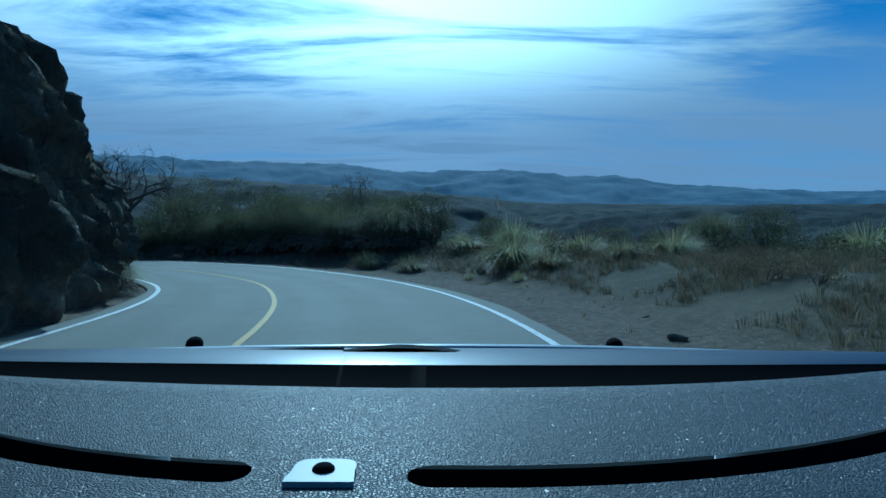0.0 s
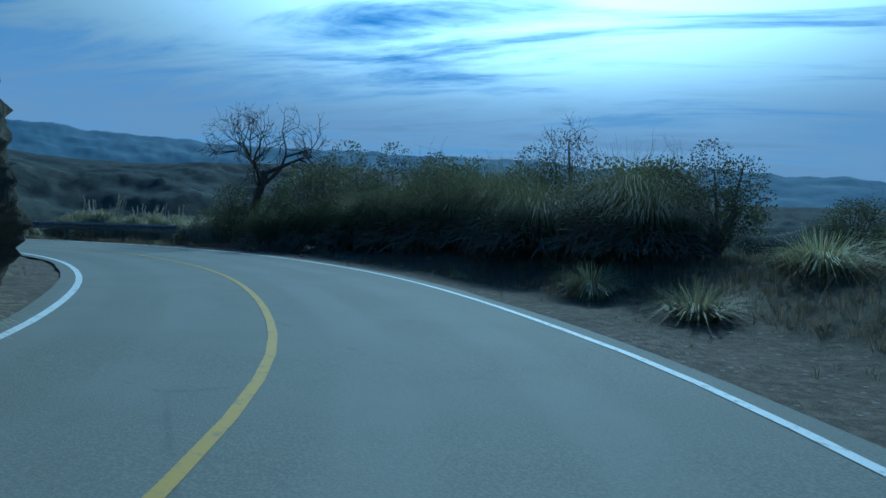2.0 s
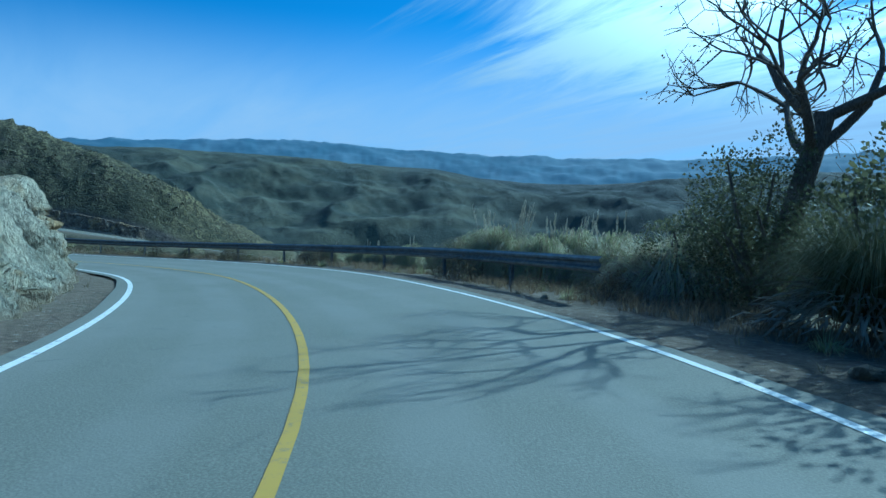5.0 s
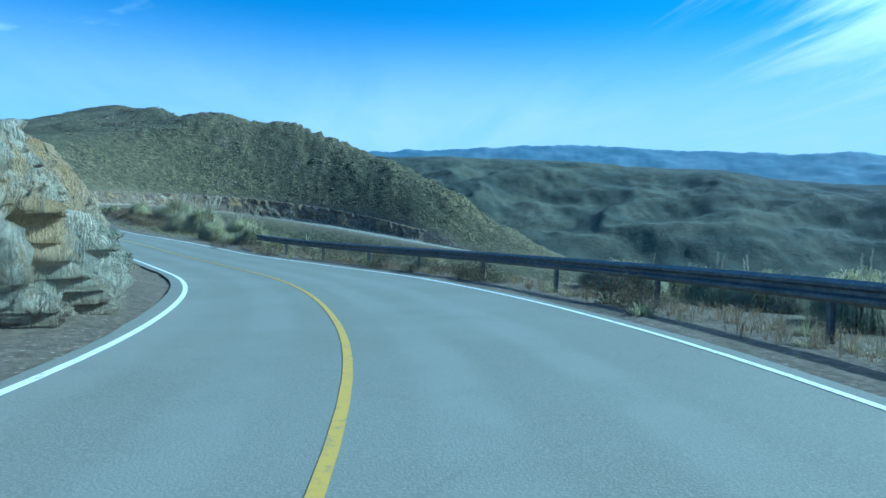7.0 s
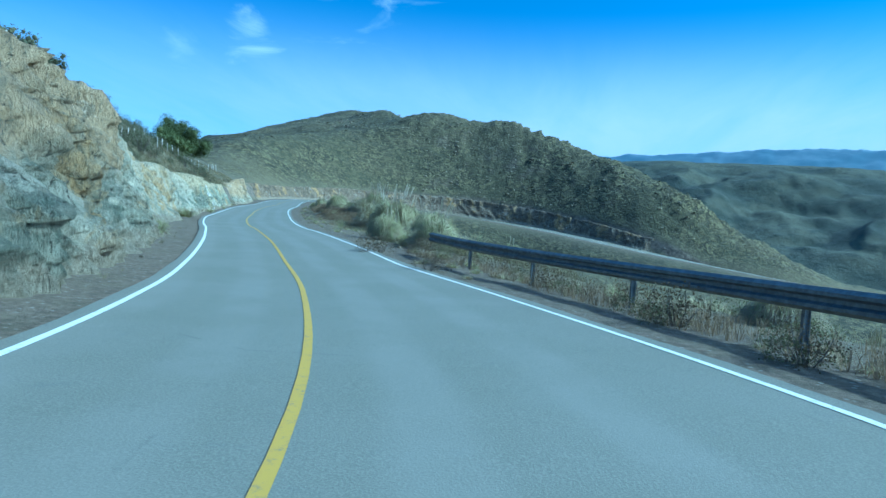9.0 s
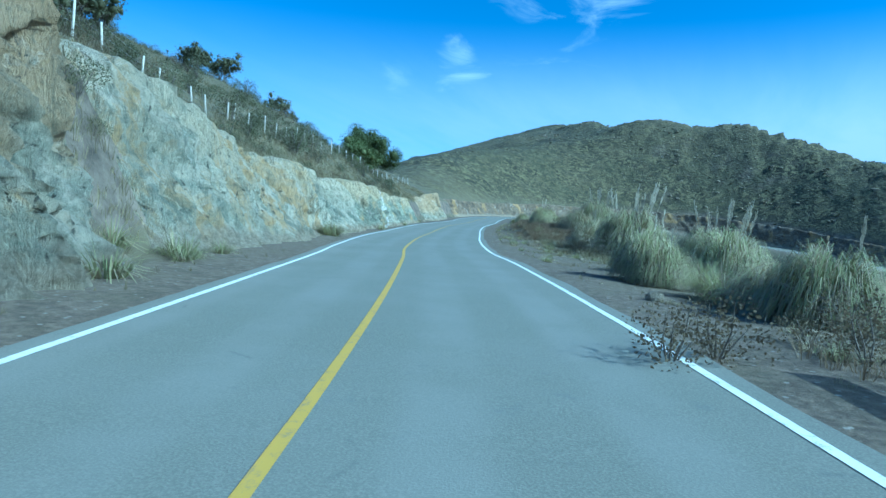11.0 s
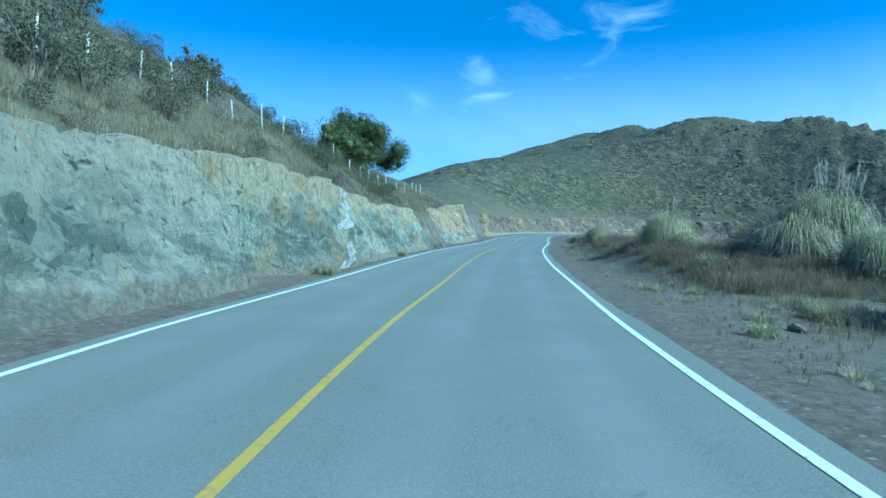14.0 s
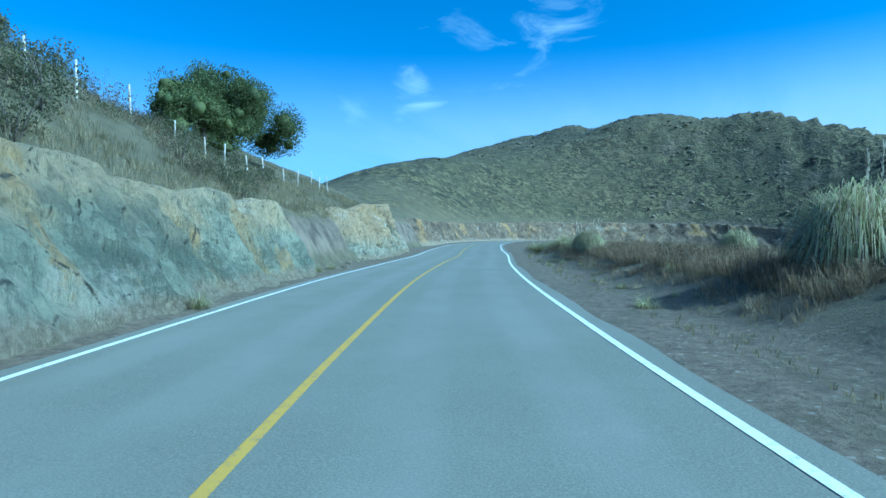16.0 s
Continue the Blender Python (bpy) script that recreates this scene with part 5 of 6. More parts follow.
def brush_cover(name, label, i0, i1, d0, d1, n, kinds, s0, s1):
    """Brush farther up the slope, joined, past counting."""
    me = bpy.data.meshes.new(name)
    verts, faces, slots, base, mats_ = [], [], [], 0, []
    for _ in range(n):
        p = beside(int(RNG.uniform(i0, i1)), RNG.uniform(d0, d1))
        kind, s, an = RNG.choice(kinds), RNG.uniform(s0, s1), RNG.uniform(0, 6.28)
        z = height_at(p.x, p.y) - 0.05
        for child in kind.proto.children:
            src = child.data
            co = np.empty(len(src.vertices) * 3)
            src.vertices.foreach_get("co", co)
            co = co.reshape(-1, 3) * s
            co = np.stack([co[:, 0] * math.cos(an) - co[:, 1] * math.sin(an) + p.x, co[:, 0] * math.sin(an) + co[:, 1] * math.cos(an) + p.y, co[:, 2] + z], 1)
            if src.materials[0] not in mats_:
                mats_.append(src.materials[0])
            k = mats_.index(src.materials[0])
            verts += co.tolist()
            for poly in src.polygons:
                faces.append([v + base for v in poly.vertices])
                slots.append(k)
            base += len(co)
    me.from_pydata(verts, [], faces)
    for mt in mats_:
        me.materials.append(mt)
    me.polygons.foreach_set("material_index", slots)
    me.update()
    return tagged(new(name, me), label, "brush", kind="stuff")


brush_cover("verge_thicket", "dark scrub covering the land beyond the bend", ST(-3.9, 14.7), ST(-15, 28), -40, -13, 70, [SHRUBS[0], SHRUBS[1], SHRUBS[3], SHRUBS[3]], 0.7, 1.5)
brush_cover("bank_scrub", "low brown dry scrub on the bank", ST(-2.2, 3), ST(-8, 22), -20, -8.6, 90, [SHRUBS[1], SHRUBS[1], SHRUBS[3]], 0.28, 0.6)
brush_cover("rail_scrub", "olive and straw scrub on the slope behind the guard rail", ST(-46, 32), ST(-84, 14), -17, -9.0, 120, [SHRUBS[3], SHRUBS[3], SHRUBS[1], LOWTUFT[0], PAMPAS[2]], 0.35, 0.7)
brush_cover("outer_scrub", "low brown and olive scrub beyond the verge", ST(-101, 6), ST(-152, -14), -19, -7.2, 330, [SHRUBS[1], SHRUBS[1], SHRUBS[1], SHRUBS[3]], 0.28, 0.6)
along(ST(-95, 8), ST(-125, -4), 8.5, 13, 14, [SHRUBS[0], SHRUBS[2]], 0.85, 1.25)
brush_cover("slope_brush", "grey green brush covering the upper slope", ST(-48, 32), ST(-140, -9), 9.5, 34, 330, SHRUBS + [SHRUBS[1], SHRUBS[1], SHRUBS[3]], 0.5, 1.25)
along(ST(-80, 16), ST(-150, -13), 6.0, 9.5, 60, LOWTUFT[1:], 0.6, 1.2)
along(ST(-20, 31), ST(-48, 32), 5, 14, 26, SHRUBS[:2] + LOWTUFT, 0.5, 0.9)
along(ST(-8, 22), ST(-20, 31), 4.2, 6.5, 16, LOWTUFT, 0.6, 1.1)
along(ST(-3, 10), ST(-7, 21), 6.5, 9, 10, SHRUBS[1:2] + LOWTUFT, 0.5, 0.8)
PAMPAS[1].put(-88.5, 6.9, 40, 0.8)

# the broad green tree above the cut, smaller ones on the skyline, a bare one at the bend
t1 = tree("broad round green tree on the grassy slope", 21, 6.6, 6.2, 52000, 0.15, M_TREE, 2, leaf_spread=0.95)
stand(t1, -135.4, -23.4, 30, 0.86, 0.1, True)
t2 = tree("small dark green tree beside the broad tree", 22, 3.9, 4.0, 16000, 0.14, M_TREE, 2, leaf_spread=0.7)
stand(t2, -131.8, -21.8, 80, 1.0, 0.1, True)
b1 = tree("spreading leafless thorn tree at the bend", 23, 5.4, 4.2, 900, 0.05, M_DRYSHRUB, 1, "thorn_tree", 0.02, 5, 0.12, 0.5, 0.2, 0.5)
stand(b1, -20.8, 40.0, 0, 1.45, 0.1, True)
sk = Kind(tree("small thorn tree on the skyline", 24, 2.6, 2.2, 2200, 0.12, M_SHRUB, 2, "thorn_tree", depth=3, leaf_spread=0.3), "trees on the skyline")
for x, y, s in ((-117.2, -22.8, 1.0), (-108, -22, 1.1), (-122, -26, 0.8), (-97, -14, 1.0), (-84, -6.5, 1.1), (-76, 3.5, 1.0), (-72, 7, 0.9)):
    sk.put(x, y, RNG.uniform(0, 360), s)


# ---- guard rail ----
def guard_rail():
    i0, i1 = ST(-24.2, 32.1), ST(-67.5, 23.2)
    rail = tagged(new("guard_rail"), "galvanised steel W-beam guard rail on short posts", "guard rail")
    prof = [(0.0, 0.0), (0.03, 0.02), (0.085, 0.055), (0.085, 0.105), (0.02, 0.145), (0.02, 0.20), (0.085, 0.24), (0.085, 0.29), (0.03, 0.325), (0.0, 0.345)]
    step = 4
    spot = lambda i: beside(i, -(LINE[i, 4] + 2.25), 0)
    for a in range(i0, i1 - step + 1, step):
        v = []
        for i in range(a, a + step + 1):
            p = spot(i)
            base = Vector((0, 0, 0.54)) + p
            out = Vector((LEFT[i, 0], LEFT[i, 1], 0))
            lap = 0.004 if (a // step) % 2 else 0.0
            for dx_, dz_ in prof:
                v.append(base + out * (dx_ + lap) + Vector((0, 0, dz_)))
            for dx_, dz_ in reversed(prof):
                v.append(base + out * (dx_ + lap - 0.004) + Vector((0, 0, dz_)))
        n = 2 * len(prof)
        f = [(k * n + q, k * n + (q + 1) % n, (k + 1) * n + (q + 1) % n, (k + 1) * n + q) for k in range(step) for q in range(n)]
        f += [tuple(range(n - 1, -1, -1)), tuple(range(step * n, step * n + n))]
        part("beam", v, f, M_METAL, rail, "", False)
        if a == i0:
            continue
        p = spot(a)
        out = Vector((LEFT[a, 0], LEFT[a, 1], 0))
        t = Vector((TANG[a, 0], TANG[a, 1], 0))
        v, f = [], []
        c = p - out * 0.11
        ground = height_at(c.x, c.y) - 0.15
        for z in (ground, p.z + 0.80):
            for du, dv in ((-0.035, -0.05), (0.035, -0.05), (0.035, -0.04), (0.005, -0.04), (0.005, 0.04), (0.035, 0.04), (0.035, 0.05), (-0.035, 0.05), (-0.035, 0.04), (-0.005, 0.04), (-0.005, -0.04), (-0.035, -0.04)):
                v.append(Vector((c.x, c.y, z)) + t * du + out * dv)
        f = [(q, (q + 1) % 12, 12 + (q + 1) % 12, 12 + q) for q in range(12)] + [tuple(range(12, 24))]
        part("post", v, f, M_METAL, rail, "", False)
    return rail


guard_rail()


# ---- wire fence on the slope ----
def fence():
    f0 = tagged(new("wire_fence"), "pale wooden fence posts with wire on the slope", "fence")
    tops = []
    rng = random.Random(9)
    k = float(ST(-70, 22))
    while k < ST(-150, -13):
        p = beside(int(k), 10.7 + 0.5 * math.sin(k * 0.07) + rng.uniform(-0.2, 0.2))
        z = height_at(p.x, p.y)
        h = rng.uniform(1.0, 1.25)
        lean = Vector((rng.uniform(-0.08, 0.08), rng.uniform(-0.08, 0.08), 1))
        s = Soup()
        b = Vector((p.x, p.y, z - 0.2))
        s.tube([b, b + lean * (h * 0.5), b + lean * (h + 0.2)], [0.042, 0.04, 0.036], 7)
        n = len(s.v)
        s.f.append(tuple(range(n - 7, n)))
        part("post", s.v, s.f, M_POST, f0)
        tops.append(b + lean * (h + 0.12))
        k += rng.uniform(2.2, 3.0)
    for drop in (0.0, 0.3, 0.6):
        s = Soup()
        for a, b in zip(tops, tops[1:]):
            o = Vector((0, 0, -drop))
            s.tube([a + o, (a + b) / 2 + o - Vector((0, 0, 0.03)), b + o], [0.004] * 3, 3)
        part("wire", s.v, s.f, M_WIRE, f0, "thin rusty wire")
    return f0


fence()


# ---- loose stones, grass ----
def stones():
    rng = random.Random(31)
    proto = []
    for k in range(5):
        bm = bmesh.new()
        bmesh.ops.create_icosphere(bm, subdivisions=2, radius=1)
        for v in bm.verts:
            v.co *= 1 + 0.35 * (noise.noise(v.co * 1.3 + Vector((k * 7, 0, 0)))) + 0.12 * noise.noise(v.co * 4)
            v.co.z *= 0.62
        me = bpy.data.meshes.new("stone")
        bm.to_mesh(me)
        bm.free()
        me.materials.append(M_ROCK)
        proto.append(me)
    for _ in range(120):
        i = rng.uniform(ST(-2, 4), ST(-140, -9))
        row = LINE[int(i)]
        d = rng.choice((row[3] + 0.5 + row[5] * rng.uniform(0.4, 1.3), row[3] + 0.6 + row[5] * rng.uniform(0.7, 1.2), -(row[4] + rng.uniform(1.2, 5))))
        p = beside(int(i), d)
        ob = tagged(new("stone", rng.choice(proto)), "pale grey stone lying on the verge", "stone", "loose stones")
        s = 0.05 + 0.16 * rng.random() ** 3
        ob.matrix_basis = pose(p.x, p.y, height_at(p.x, p.y) + s * 0.25, rng.uniform(-20, 20), rng.uniform(-20, 20), rng.uniform(0, 360)) @ Matrix.Diagonal((s * rng.uniform(0.8, 1.5), s, s, 1))


stones()


def grass(name, label, places, height, blades, material, seed):
    """Short dry grass in tufts; stuff that nobody could count."""
    rng = np.random.default_rng(seed)
    n = len(places)
    base = np.repeat(places, blades, 0)
    m = len(base)
    az = rng.uniform(0, 2 * np.pi, m)
    out = np.stack([np.cos(az), np.sin(az), 0 * az], 1)
    hgt = np.repeat(rng.uniform(0.5, 1.3, n), blades) * height * rng.uniform(0.6, 1.1, m)
    lean = rng.uniform(0.15, 1.25, m)
    b = base + out * rng.uniform(0, 0.10, m)[:, None] * (height / 0.3)
    side = np.stack([-out[:, 1], out[:, 0], 0 * az], 1) * (0.0035 + 0.007 * height)
    mid = b + out * (hgt * lean * 0.35)[:, None] + np.stack([0 * az, 0 * az, hgt * 0.6], 1)
    tip = b + out * (hgt * lean)[:, None] + np.stack([0 * az, 0 * az, hgt * (1 - 0.34 * lean)], 1)
    v = np.stack([b - side, b + side, mid + side * 0.7, mid - side * 0.7, tip], 1).reshape(-1, 3)
    k = np.arange(m) * 5
    me = bpy.data.meshes.new(name)
    faces = np.concatenate([np.stack([k, k + 1, k + 2, k + 3], 1).tolist(), ]).tolist() + np.stack([k + 3, k + 2, k + 4], 1).tolist()
    me.from_pydata(v.tolist(), [], faces)
    me.materials.append(material)
    me.update()
    return tagged(new(name, me), label, "grass", kind="stuff")


def scatter(n, i0, i1, d0, d1, seed, power=1.0, clump=0.0):
    rng = np.random.default_rng(seed)
    i = rng.uniform(i0, i1, n)
    d = d0 + (d1 - d0) * rng.random(n) ** power
    at = lambda a: np.interp(i, np.arange(N_ROAD), a)
    wide = np.where(d > 0, at(LINE[:, 3]) + 0.5, -at(LINE[:, 4]) - 0.5)
    d = d + wide
    x, y = at(LINE[:, 0]) + at(LEFT[:, 0]) * d, at(LINE[:, 1]) + at(LEFT[:, 1]) * d
    keep = fbm(x * 0.5, y * 0.5, 3, 0.5, 71) > clump
    x, y = x[keep], y[keep]
    z, _, _, j, dd = terrain(x, y)
    ok = (dd > LINE[j, 3] + 0.45) | (dd < -LINE[j, 4] - 0.45)
    return np.stack([x, y, z - 0.02], 1)[ok]


grass("verge_grass", "short dry grass on the dirt verges", np.concatenate([
    scatter(5200, ST(-2, 0), ST(-150, -13), -0.3, -9, 1, 0.7, -0.05), scatter(1100, ST(-2, 0), ST(-150, -13), 0.3, 2.6, 2, 0.6, 0.05), scatter(5200, ST(-78, 17), ST(-150, -13), -0.8, -9, 21, 1.0, -0.1)]), 0.16, 8, M_GRASS, 5)
grass("slope_grass", "long dry straw-coloured grass on the slopes", np.concatenate([
    scatter(13000, ST(-50, 31), ST(-150, -13), 3.2, 26, 3, 1.3, -0.6), scatter(6000, ST(-24, 32), ST(-82, 15), -4.2, -18, 4, 1.0, -0.3),
    scatter(2600, ST(-78, 17), ST(-104, 5), -3.5, -20, 6, 1.2, -0.1), scatter(2500, ST(-2, 6), ST(-24, 32), -6, -22, 7, 1.0, -0.2), scatter(1200, ST(-6, 18), ST(-48, 32), 1.2, 9, 8)]), 0.5, 6, M_SLOPEGRASS, 6)


grass("lip_grass", "pale straw-coloured grass along the top of the rock cut", scatter(6500, ST(-55, 29), ST(-150, -13), 2.9, 7.0, 31, 1.2, -0.3), 0.42, 8, M_GRASS, 12)


def hill_clumps(name, label, word, n, seed, s0, s1, material, cut, jag, tall):
    """Rocks or low bushes on the hill across the bowl, in patches; too many and too far to count."""
    rng = np.random.default_rng(seed)
    x, y = rng.uniform(-560, -235, n * 6), rng.uniform(-240, 95, n * 6)
    z, bare, far, i, d = terrain(x, y)
    near_edge = np.exp(-np.maximum(d - 14, 0) / 30)
    q = np.min(np.hypot(x[:, None] - RIDGE[None, ::2, 0], y[:, None] - RIDGE[None, ::2, 1]), 1)
    crown = np.exp(-q / 9)
    patch = fbm(x * 0.028, y * 0.028, 4, 0.6, seed) + jag * (0.30 * crown + 0.25 * near_edge + 0.34 * smooth(-60, 50, y))
    keep = np.flatnonzero((d > 7) & (i > station_of(-165, -18)) & (i < station_of(-235, 75)) & (patch > cut))[:n]
    x, y, z = x[keep], y[keep], z[keep]
    bm = bmesh.new()
    bmesh.ops.create_icosphere(bm, subdivisions=1, radius=1)
    unit = np.array([v.co for v in bm.verts])
    tri = np.array([[v.index for v in f.verts] for f in bm.faces])
    bm.free()
    m = len(x)
    size = s0 + (s1 - s0) * rng.random(m) ** 2.5
    v = unit[None] * (1 + rng.uniform(-0.38, 0.38, (m, len(unit), 1)))
    v = v * np.stack([size * rng.uniform(0.8, 1.6, m), size * rng.uniform(0.8, 1.6, m), size * tall * rng.uniform(0.6, 1.2, m)], 1)[:, None] + np.stack([x, y, z + size * tall * 0.25], 1)[:, None]
    f = (tri[None] + (np.arange(m) * len(unit))[:, None, None]).reshape(-1, 3)
    return tagged(new(name, mesh_from(name, v.reshape(-1, 3), f, material, False)), label, word, kind="stuff")


hill_clumps("hill_rocks", "dark weathered boulders on the far hill", "rocks", 2800, 5, 0.15, 0.6, M_ROCK_BROWN, 0.41, 1.0, 0.6)
hill_clumps("hill_brush", "low olive brush on the far hill", "brush", 6500, 8, 0.12, 0.42, M_BRUSH, -0.08, 0.3, 0.6)

grass("verge_brush", "reddish brown dry grass on the outer verge", np.concatenate([
    scatter(9000, ST(-2, 2), ST(-8, 22), -2.2, -24, 14, 0.8, -0.35), scatter(1200, ST(-8, 22), ST(-24, 32), -1.4, -4.5, 15, 1.0, -0.3), scatter(1500, ST(-24, 32), ST(-68, 23), -1.0, -3.2, 16, 1.0, -0.2),
    scatter(5200, ST(-90, 11), ST(-152, -13), -2.6, -16, 17, 0.9, -0.3), scatter(2500, ST(-102, 5), ST(-152, -13), -2.4, -8, 18, 1.3, -0.1)]), 0.34, 8, M_RUSSET, 7)
grass("scrub_grass", "tall russet grass and scrub beyond the verge", scatter(9000, ST(-101, 6), ST(-152, -13), -3.3, -13, 19, 1.25, -0.35), 0.5, 11, M_RUSSET, 9)
grass("bank_grass", "short dull brown grass on the bank", scatter(8000, ST(-2, 2), ST(-9, 23), -2.4, -16, 20, 1.15, -0.4), 0.24, 9, M_SLOPEGRASS, 13)


# ---- the car from which the film was taken, standing where the drive begins ----
def plastic_mat():
    m = mat("dashboard_plastic", (0.075, 0.08, 0.085), 0.42)
    k = Nodes(m)
    cells = k.voronoi(420, None, "DISTANCE_TO_EDGE")
    n, d = k.noise(6, 4), k.noise(160, 3)
    k.color(k.mix(k.ramp(n, 0.35, 0.7), (0.038, 0.042, 0.046), (0.054, 0.058, 0.063)))
    k.rough(k.ramp(d, 0.35, 0.65, 0.38, 0.52))
    k.bump(k.ramp(cells, 0.0, 0.25), 0.0012, 0.8)
    return m


M_DASH = plastic_mat()
M_BLACK = mat("black_rubber", (0.004, 0.004, 0.005), 0.95)
M_BLACK.node_tree.nodes["Principled BSDF"].inputs["Specular IOR Level"].default_value = 0.1
M_BONNET = mat("pale_car_paint", (0.36, 0.40, 0.45), 0.35)
M_NAVY = mat("dark_blue_trim", (0.012, 0.02, 0.05), 0.35)
M_PLATE = mat("grey_plate", (0.34, 0.36, 0.37), 0.45)
M_TYRE = mat("tyre_rubber", (0.02, 0.02, 0.02), 0.85)
M_RIM = mat("wheel_rim", (0.5, 0.5, 0.52), 0.35, 0.8)


def sheet(rows_of_points):
    """Quads through a list of rows of points."""
    n = len(rows_of_points[0])
    v = [p for row in rows_of_points for p in row]
    f = [(r * n + c, r * n + c + 1, (r + 1) * n + c + 1, (r + 1) * n + c) for r in range(len(rows_of_points) - 1) for c in range(n - 1)]
    return v, f


def dash_edge(x):
    return 0.56 + (0.05 * (x / 0.386) ** 2 if x < 0 else 0.085 * (x / 0.42) ** 2)


def slot_y(x):
    return 0.355 + 1.05 * (x + 0.06) ** 2 if x < -0.06 else 0.352 + 0.95 * max(x - 0.02, 0) ** 2


SLOTS = ((-0.9, -0.108), (-0.020, 0.9))


def slot_half(x):
    """Half width of the slot at x: rounded towards its ends, nothing between the two slots."""
    for x0, x1 in SLOTS:
        if x0 < x < x1:
            e = min(x - x0, x1 - x, 0.016)
            return math.sqrt(max(0.0, 0.016 ** 2 - (0.016 - e) ** 2))
    return 0.0


def car():
    c = tagged(new("car"), "front of a pale car with a grained dark dashboard", "car")
    xs = sorted([-0.72 + 1.44 * k / 72 for k in range(73)] + [-0.108 - 0.016 * q for q in (0, 0.05, 0.15, 0.3, 0.5, 0.75, 1)] + [-0.020 + 0.016 * q for q in (0, 0.05, 0.15, 0.3, 0.5, 0.75, 1)])
    nx = len(xs)
    top = lambda x, y: -0.1375 - 0.016 * (x / 0.7) ** 2 - 0.05 * max(0.30 - y, 0) ** 2 / 0.02
    # dashboard, cut in bands so that the two vent slots go through it
    rows = []
    for t in (0.0, 0.25, 0.5, 0.75, 1.0):
        rows.append([Vector((x, 0.24 + (slot_y(x) - slot_half(x) - 0.24) * t, 0)) for x in xs])
    near = [[Vector((p.x, p.y, top(p.x, p.y))) for p in r] for r in rows]
    far_ = []
    for t in (0.0, 0.25, 0.5, 0.75, 0.94, 1.0):
        r = []
        for x in xs:
            y = slot_y(x) + slot_half(x) + (dash_edge(x) - slot_y(x) - slot_half(x)) * t
            r.append(Vector((x, y, top(x, y) - (0.012 if t == 1.0 else 0))))
        far_.append(r)
    v, f = sheet(near)
    v2, f2 = sheet(far_)
    n = len(v)
    front = [Vector((x, 0.24, -0.55)) for x in xs]
    v = v + v2 + front
    m = len(v) - nx
    f = f + [tuple(i + n for i in q) for q in f2] + [(m + q, m + q + 1, q + 1, q) for q in range(nx - 1)]
    dash = part("dashboard", v, f, M_DASH, c, "grey blue leather-grained plastic dashboard")
    for x0, x1 in ((-0.72, -0.108), (-0.020, 0.72)):
        s = [x0 + (x1 - x0) * k / 40 for k in range(41)]
        row = lambda o, z: [Vector((x, slot_y(x) + o, top(x, 0.4) + z)) for x in s]
        v, f = sheet([row(-0.018, -0.003), row(-0.012, -0.03), row(0.012, -0.03), row(0.018, -0.003)])
        part("vent_slot", v, f, M_BLACK, dash, "long black vent slot")
    # sensor plate with a round knob
    bm = bmesh.new()
    ring = []
    for k in range(25):
        a = math.pi * k / 24
        ring.append((-0.066 + 0.0175 * math.copysign(abs(math.cos(a)) ** 0.5, math.cos(a)), 0.352 + 0.018 * math.sin(a) ** 0.5))
    pts = [(-0.085, 0.336), (-0.047, 0.336)] + ring
    lo = [bm.verts.new((x, y, -0.1385)) for x, y in pts]
    hi = [bm.verts.new((x, y, -0.1345)) for x, y in pts]
    bm.faces.new(hi)
    for q in range(len(pts)):
        w = (q + 1) % len(pts)
        bm.faces.new((lo[q], lo[w], hi[w], hi[q]))
    bmesh.ops.recalc_face_normals(bm, faces=bm.faces)
    me = bpy.data.meshes.new("sensor_plate")
    bm.to_mesh(me)
    bm.free()
    me.materials.append(M_PLATE)
    plate = new("sensor_plate", me)
    plate.parent = dash
    tagged(plate, "pale rounded sensor plate")
    bm = bmesh.new()
    bmesh.ops.create_uvsphere(bm, u_segments=16, v_segments=8, radius=0.0065)
    bmesh.ops.scale(bm, vec=(1, 1, 0.6), verts=bm.verts)
    bmesh.ops.translate(bm, vec=(-0.066, 0.353, -0.1345), verts=bm.verts)
    me = bpy.data.meshes.new("knob")
    bm.to_mesh(me)
    bm.free()
    me.materials.append(M_BLACK)
    kn = new("knob", me)
    kn.parent = dash
    # shelf under the windscreen, dark trim, wiper, bonnet
    # the shelf is coloured black for the shade of its deep gap
    v, f = sheet([[Vector((x, dash_edge(x) - 0.01, -0.158)) for x in xs], [Vector((x, dash_edge(x) + 0.01, -0.20)) for x in xs], [Vector((x, 0.70 + 0.05 * x * x, -0.20)) for x in xs], [Vector((x, 0.76 + 0.05 * x * x, -0.163)) for x in xs]])
    part("windscreen_shelf", v, f, M_BLACK, c, "shelf in a shade-black gap at the foot of the windscreen")
    v, f = sheet([[Vector((x, 0.76 + 0.05 * x * x, -0.163)) for x in xs], [Vector((x, 0.80 + 0.05 * x * x, -0.158)) for x in xs], [Vector((x, 0.97 - 0.05 * x * x, -0.182)) for x in xs]])
    part("cowl", v, f, M_NAVY, c, "dark blue glossy cowl trim")
    wide = [-0.80 + 1.6 * k / 40 for k in range(41)]
    hood = []
    for y, z in ((0.97, -0.192), (0.975, -0.1805), (1.0, -0.181), (1.25, -0.24), (1.6, -0.33), (1.95, -0.45), (2.05, -0.56), (2.08, -0.85)):
        hood.append([Vector((x, y - 0.05 * x * x - (0.25 * x * x if y > 1.5 else 0), z - 0.03 * x * x)) for x in wide])
    v, f = sheet(hood)
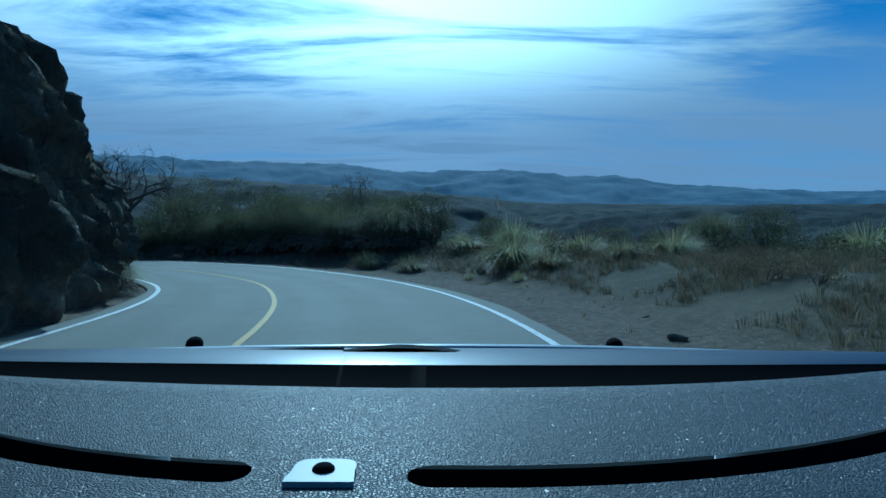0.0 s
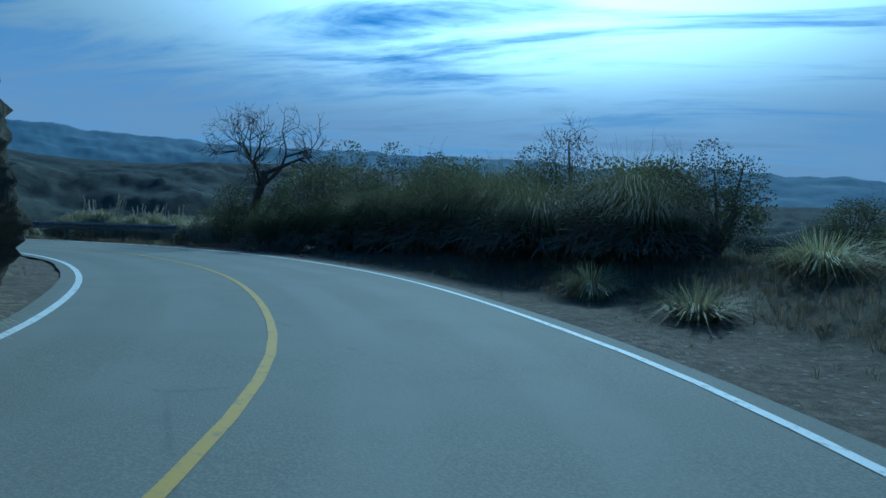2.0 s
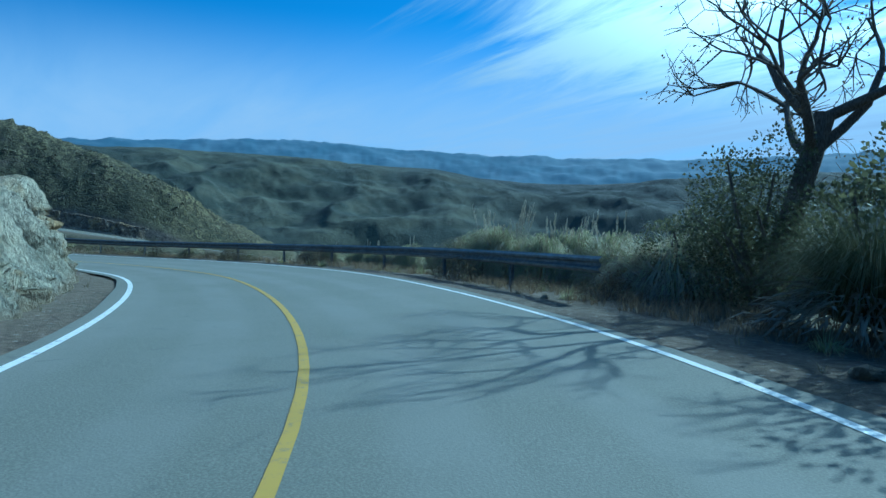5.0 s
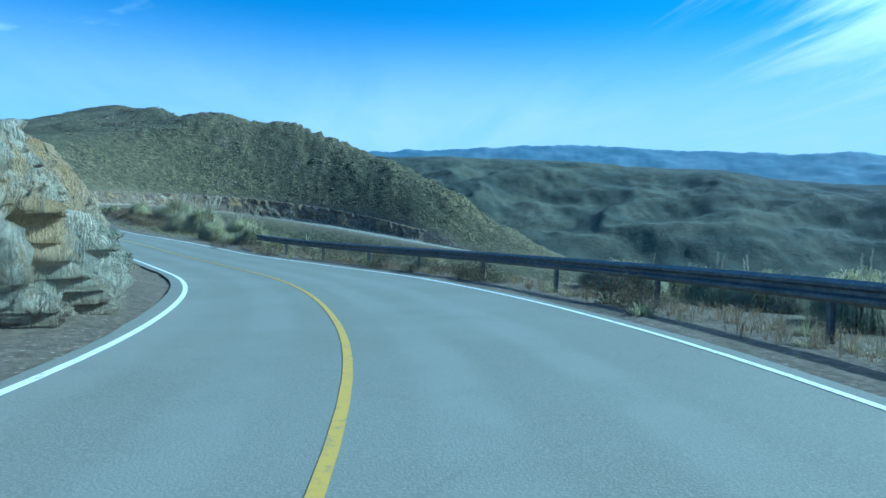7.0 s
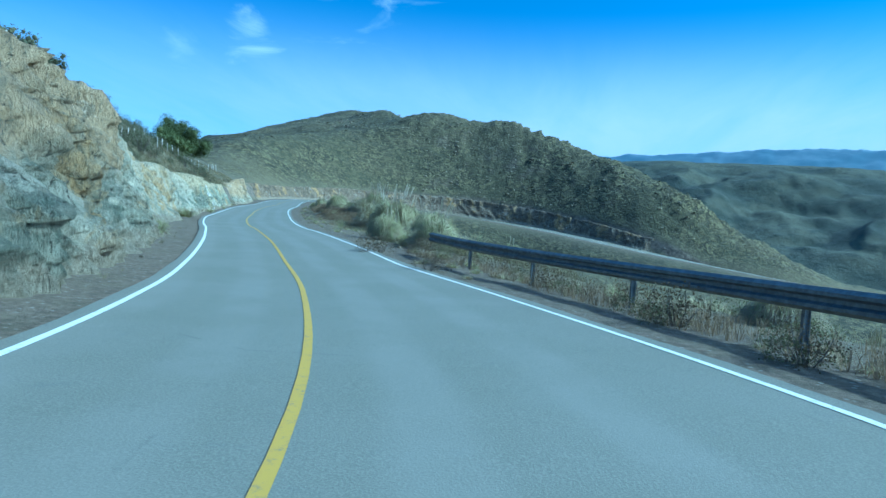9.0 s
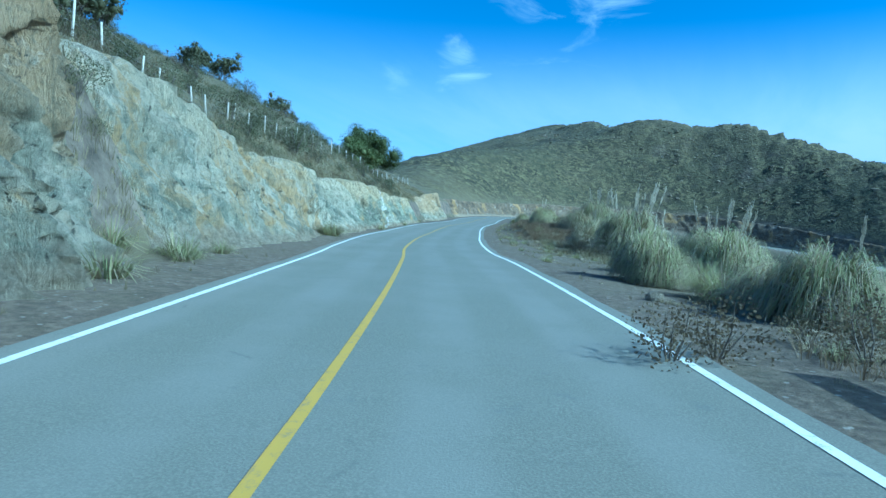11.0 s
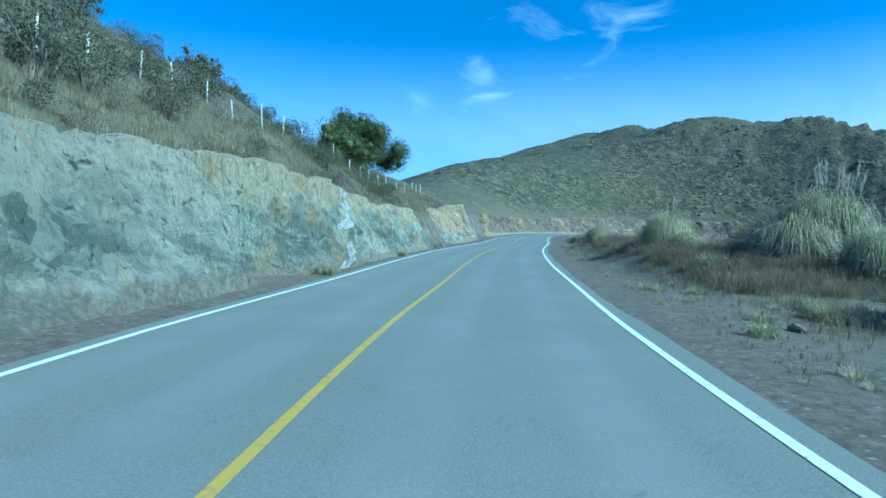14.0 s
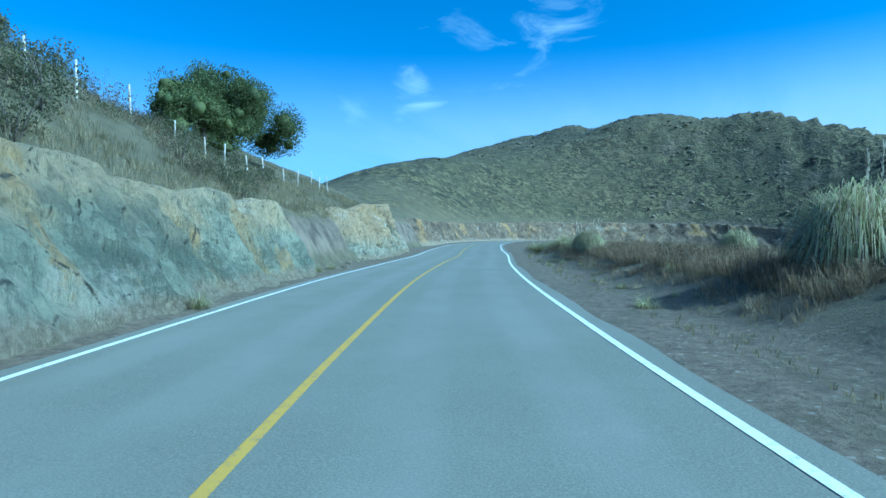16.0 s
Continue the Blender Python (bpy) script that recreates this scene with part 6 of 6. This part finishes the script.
    part("bonnet", v, f, M_BONNET, c, "pale painted bonnet")
    for s in (-1, 1):
        v, f = sheet([[Vector((s * 0.80, 0.9, -0.21)), Vector((s * 0.80, 1.3, -0.26)), Vector((s * 0.80, 1.93, -0.55))], [Vector((s * 0.86, 0.9, -0.45)), Vector((s * 0.86, 1.3, -0.45)), Vector((s * 0.84, 1.95, -0.6))], [Vector((s * 0.86, 0.9, -0.62)), Vector((s * 0.86, 1.3, -0.62)), Vector((s * 0.84, 1.95, -0.85))]])
        part("wing", v, f, M_BONNET, c)
        R0, W0 = 0.31, 0.19
        prof = [(0.20, -W0 / 2), (0.285, -W0 / 2), (R0, -W0 / 2 + 0.02), (R0, W0 / 2 - 0.02), (0.285, W0 / 2), (0.20, W0 / 2)]
        vv, ff = [], []
        for q in range(32):
            a = 2 * math.pi * q / 32
            for r, w in prof:
                vv.append(Vector((s * 0.74 + w, 1.42 + r * math.cos(a), -1.355 + R0 + r * math.sin(a))))
        k = len(prof)
        for q in range(32):
            for j in range(k):
                ff.append((q * k + j, q * k + (j + 1) % k, ((q + 1) % 32) * k + (j + 1) % k, ((q + 1) % 32) * k + j))
        tyre = part("tyre", vv, ff, M_TYRE, c)
        vv, ff = [Vector((s * 0.74 + s * 0.05, 1.42, -1.355 + R0))], []
        for q in range(32):
            a = 2 * math.pi * q / 32
            vv.append(Vector((s * 0.74 + s * 0.07, 1.42 + 0.205 * math.cos(a), -1.355 + R0 + 0.205 * math.sin(a))))
        ff = [(0, 1 + q, 1 + (q + 1) % 32) for q in range(32)]
        part("rim", vv, ff, M_RIM, tyre)
    for x in (-0.40, 0.277):
        bm = bmesh.new()
        bmesh.ops.create_uvsphere(bm, u_segments=14, v_segments=8, radius=0.0135)
        bmesh.ops.scale(bm, vec=(1, 1.3, 0.9), verts=bm.verts)
        bmesh.ops.translate(bm, vec=(x, 1.03, -0.188), verts=bm.verts)
        me = bpy.data.meshes.new("washer_nozzle")
        bm.to_mesh(me)
        bm.free()
        me.materials.append(M_BLACK)
        o = new("washer_nozzle", me)
        o.parent = c
    v, f = sheet([[Vector((x, 0.85, -0.166 + 0.006 * math.sin(math.pi * (x + 0.14) / 0.165))) for x in [-0.14 + 0.165 * k / 12 for k in range(13)]], [Vector((x, 0.90, -0.172 + 0.008 * math.sin(math.pi * (x + 0.14) / 0.165))) for x in [-0.14 + 0.165 * k / 12 for k in range(13)]], [Vector((x, 0.94, -0.182)) for x in [-0.14 + 0.165 * k / 12 for k in range(13)]]])
    part("wiper_cover", v, f, M_BLACK, c, "black wiper arm cover")
    s = Soup()
    s.tube([Vector((-0.14, 0.90, -0.176)), Vector((-0.30, 0.91, -0.180)), Vector((-0.55, 0.92, -0.186))], [0.008, 0.006, 0.004], 8)
    part("wiper_arm", s.v, s.f, M_BLACK, c, "black wiper arm")
    return c


car()
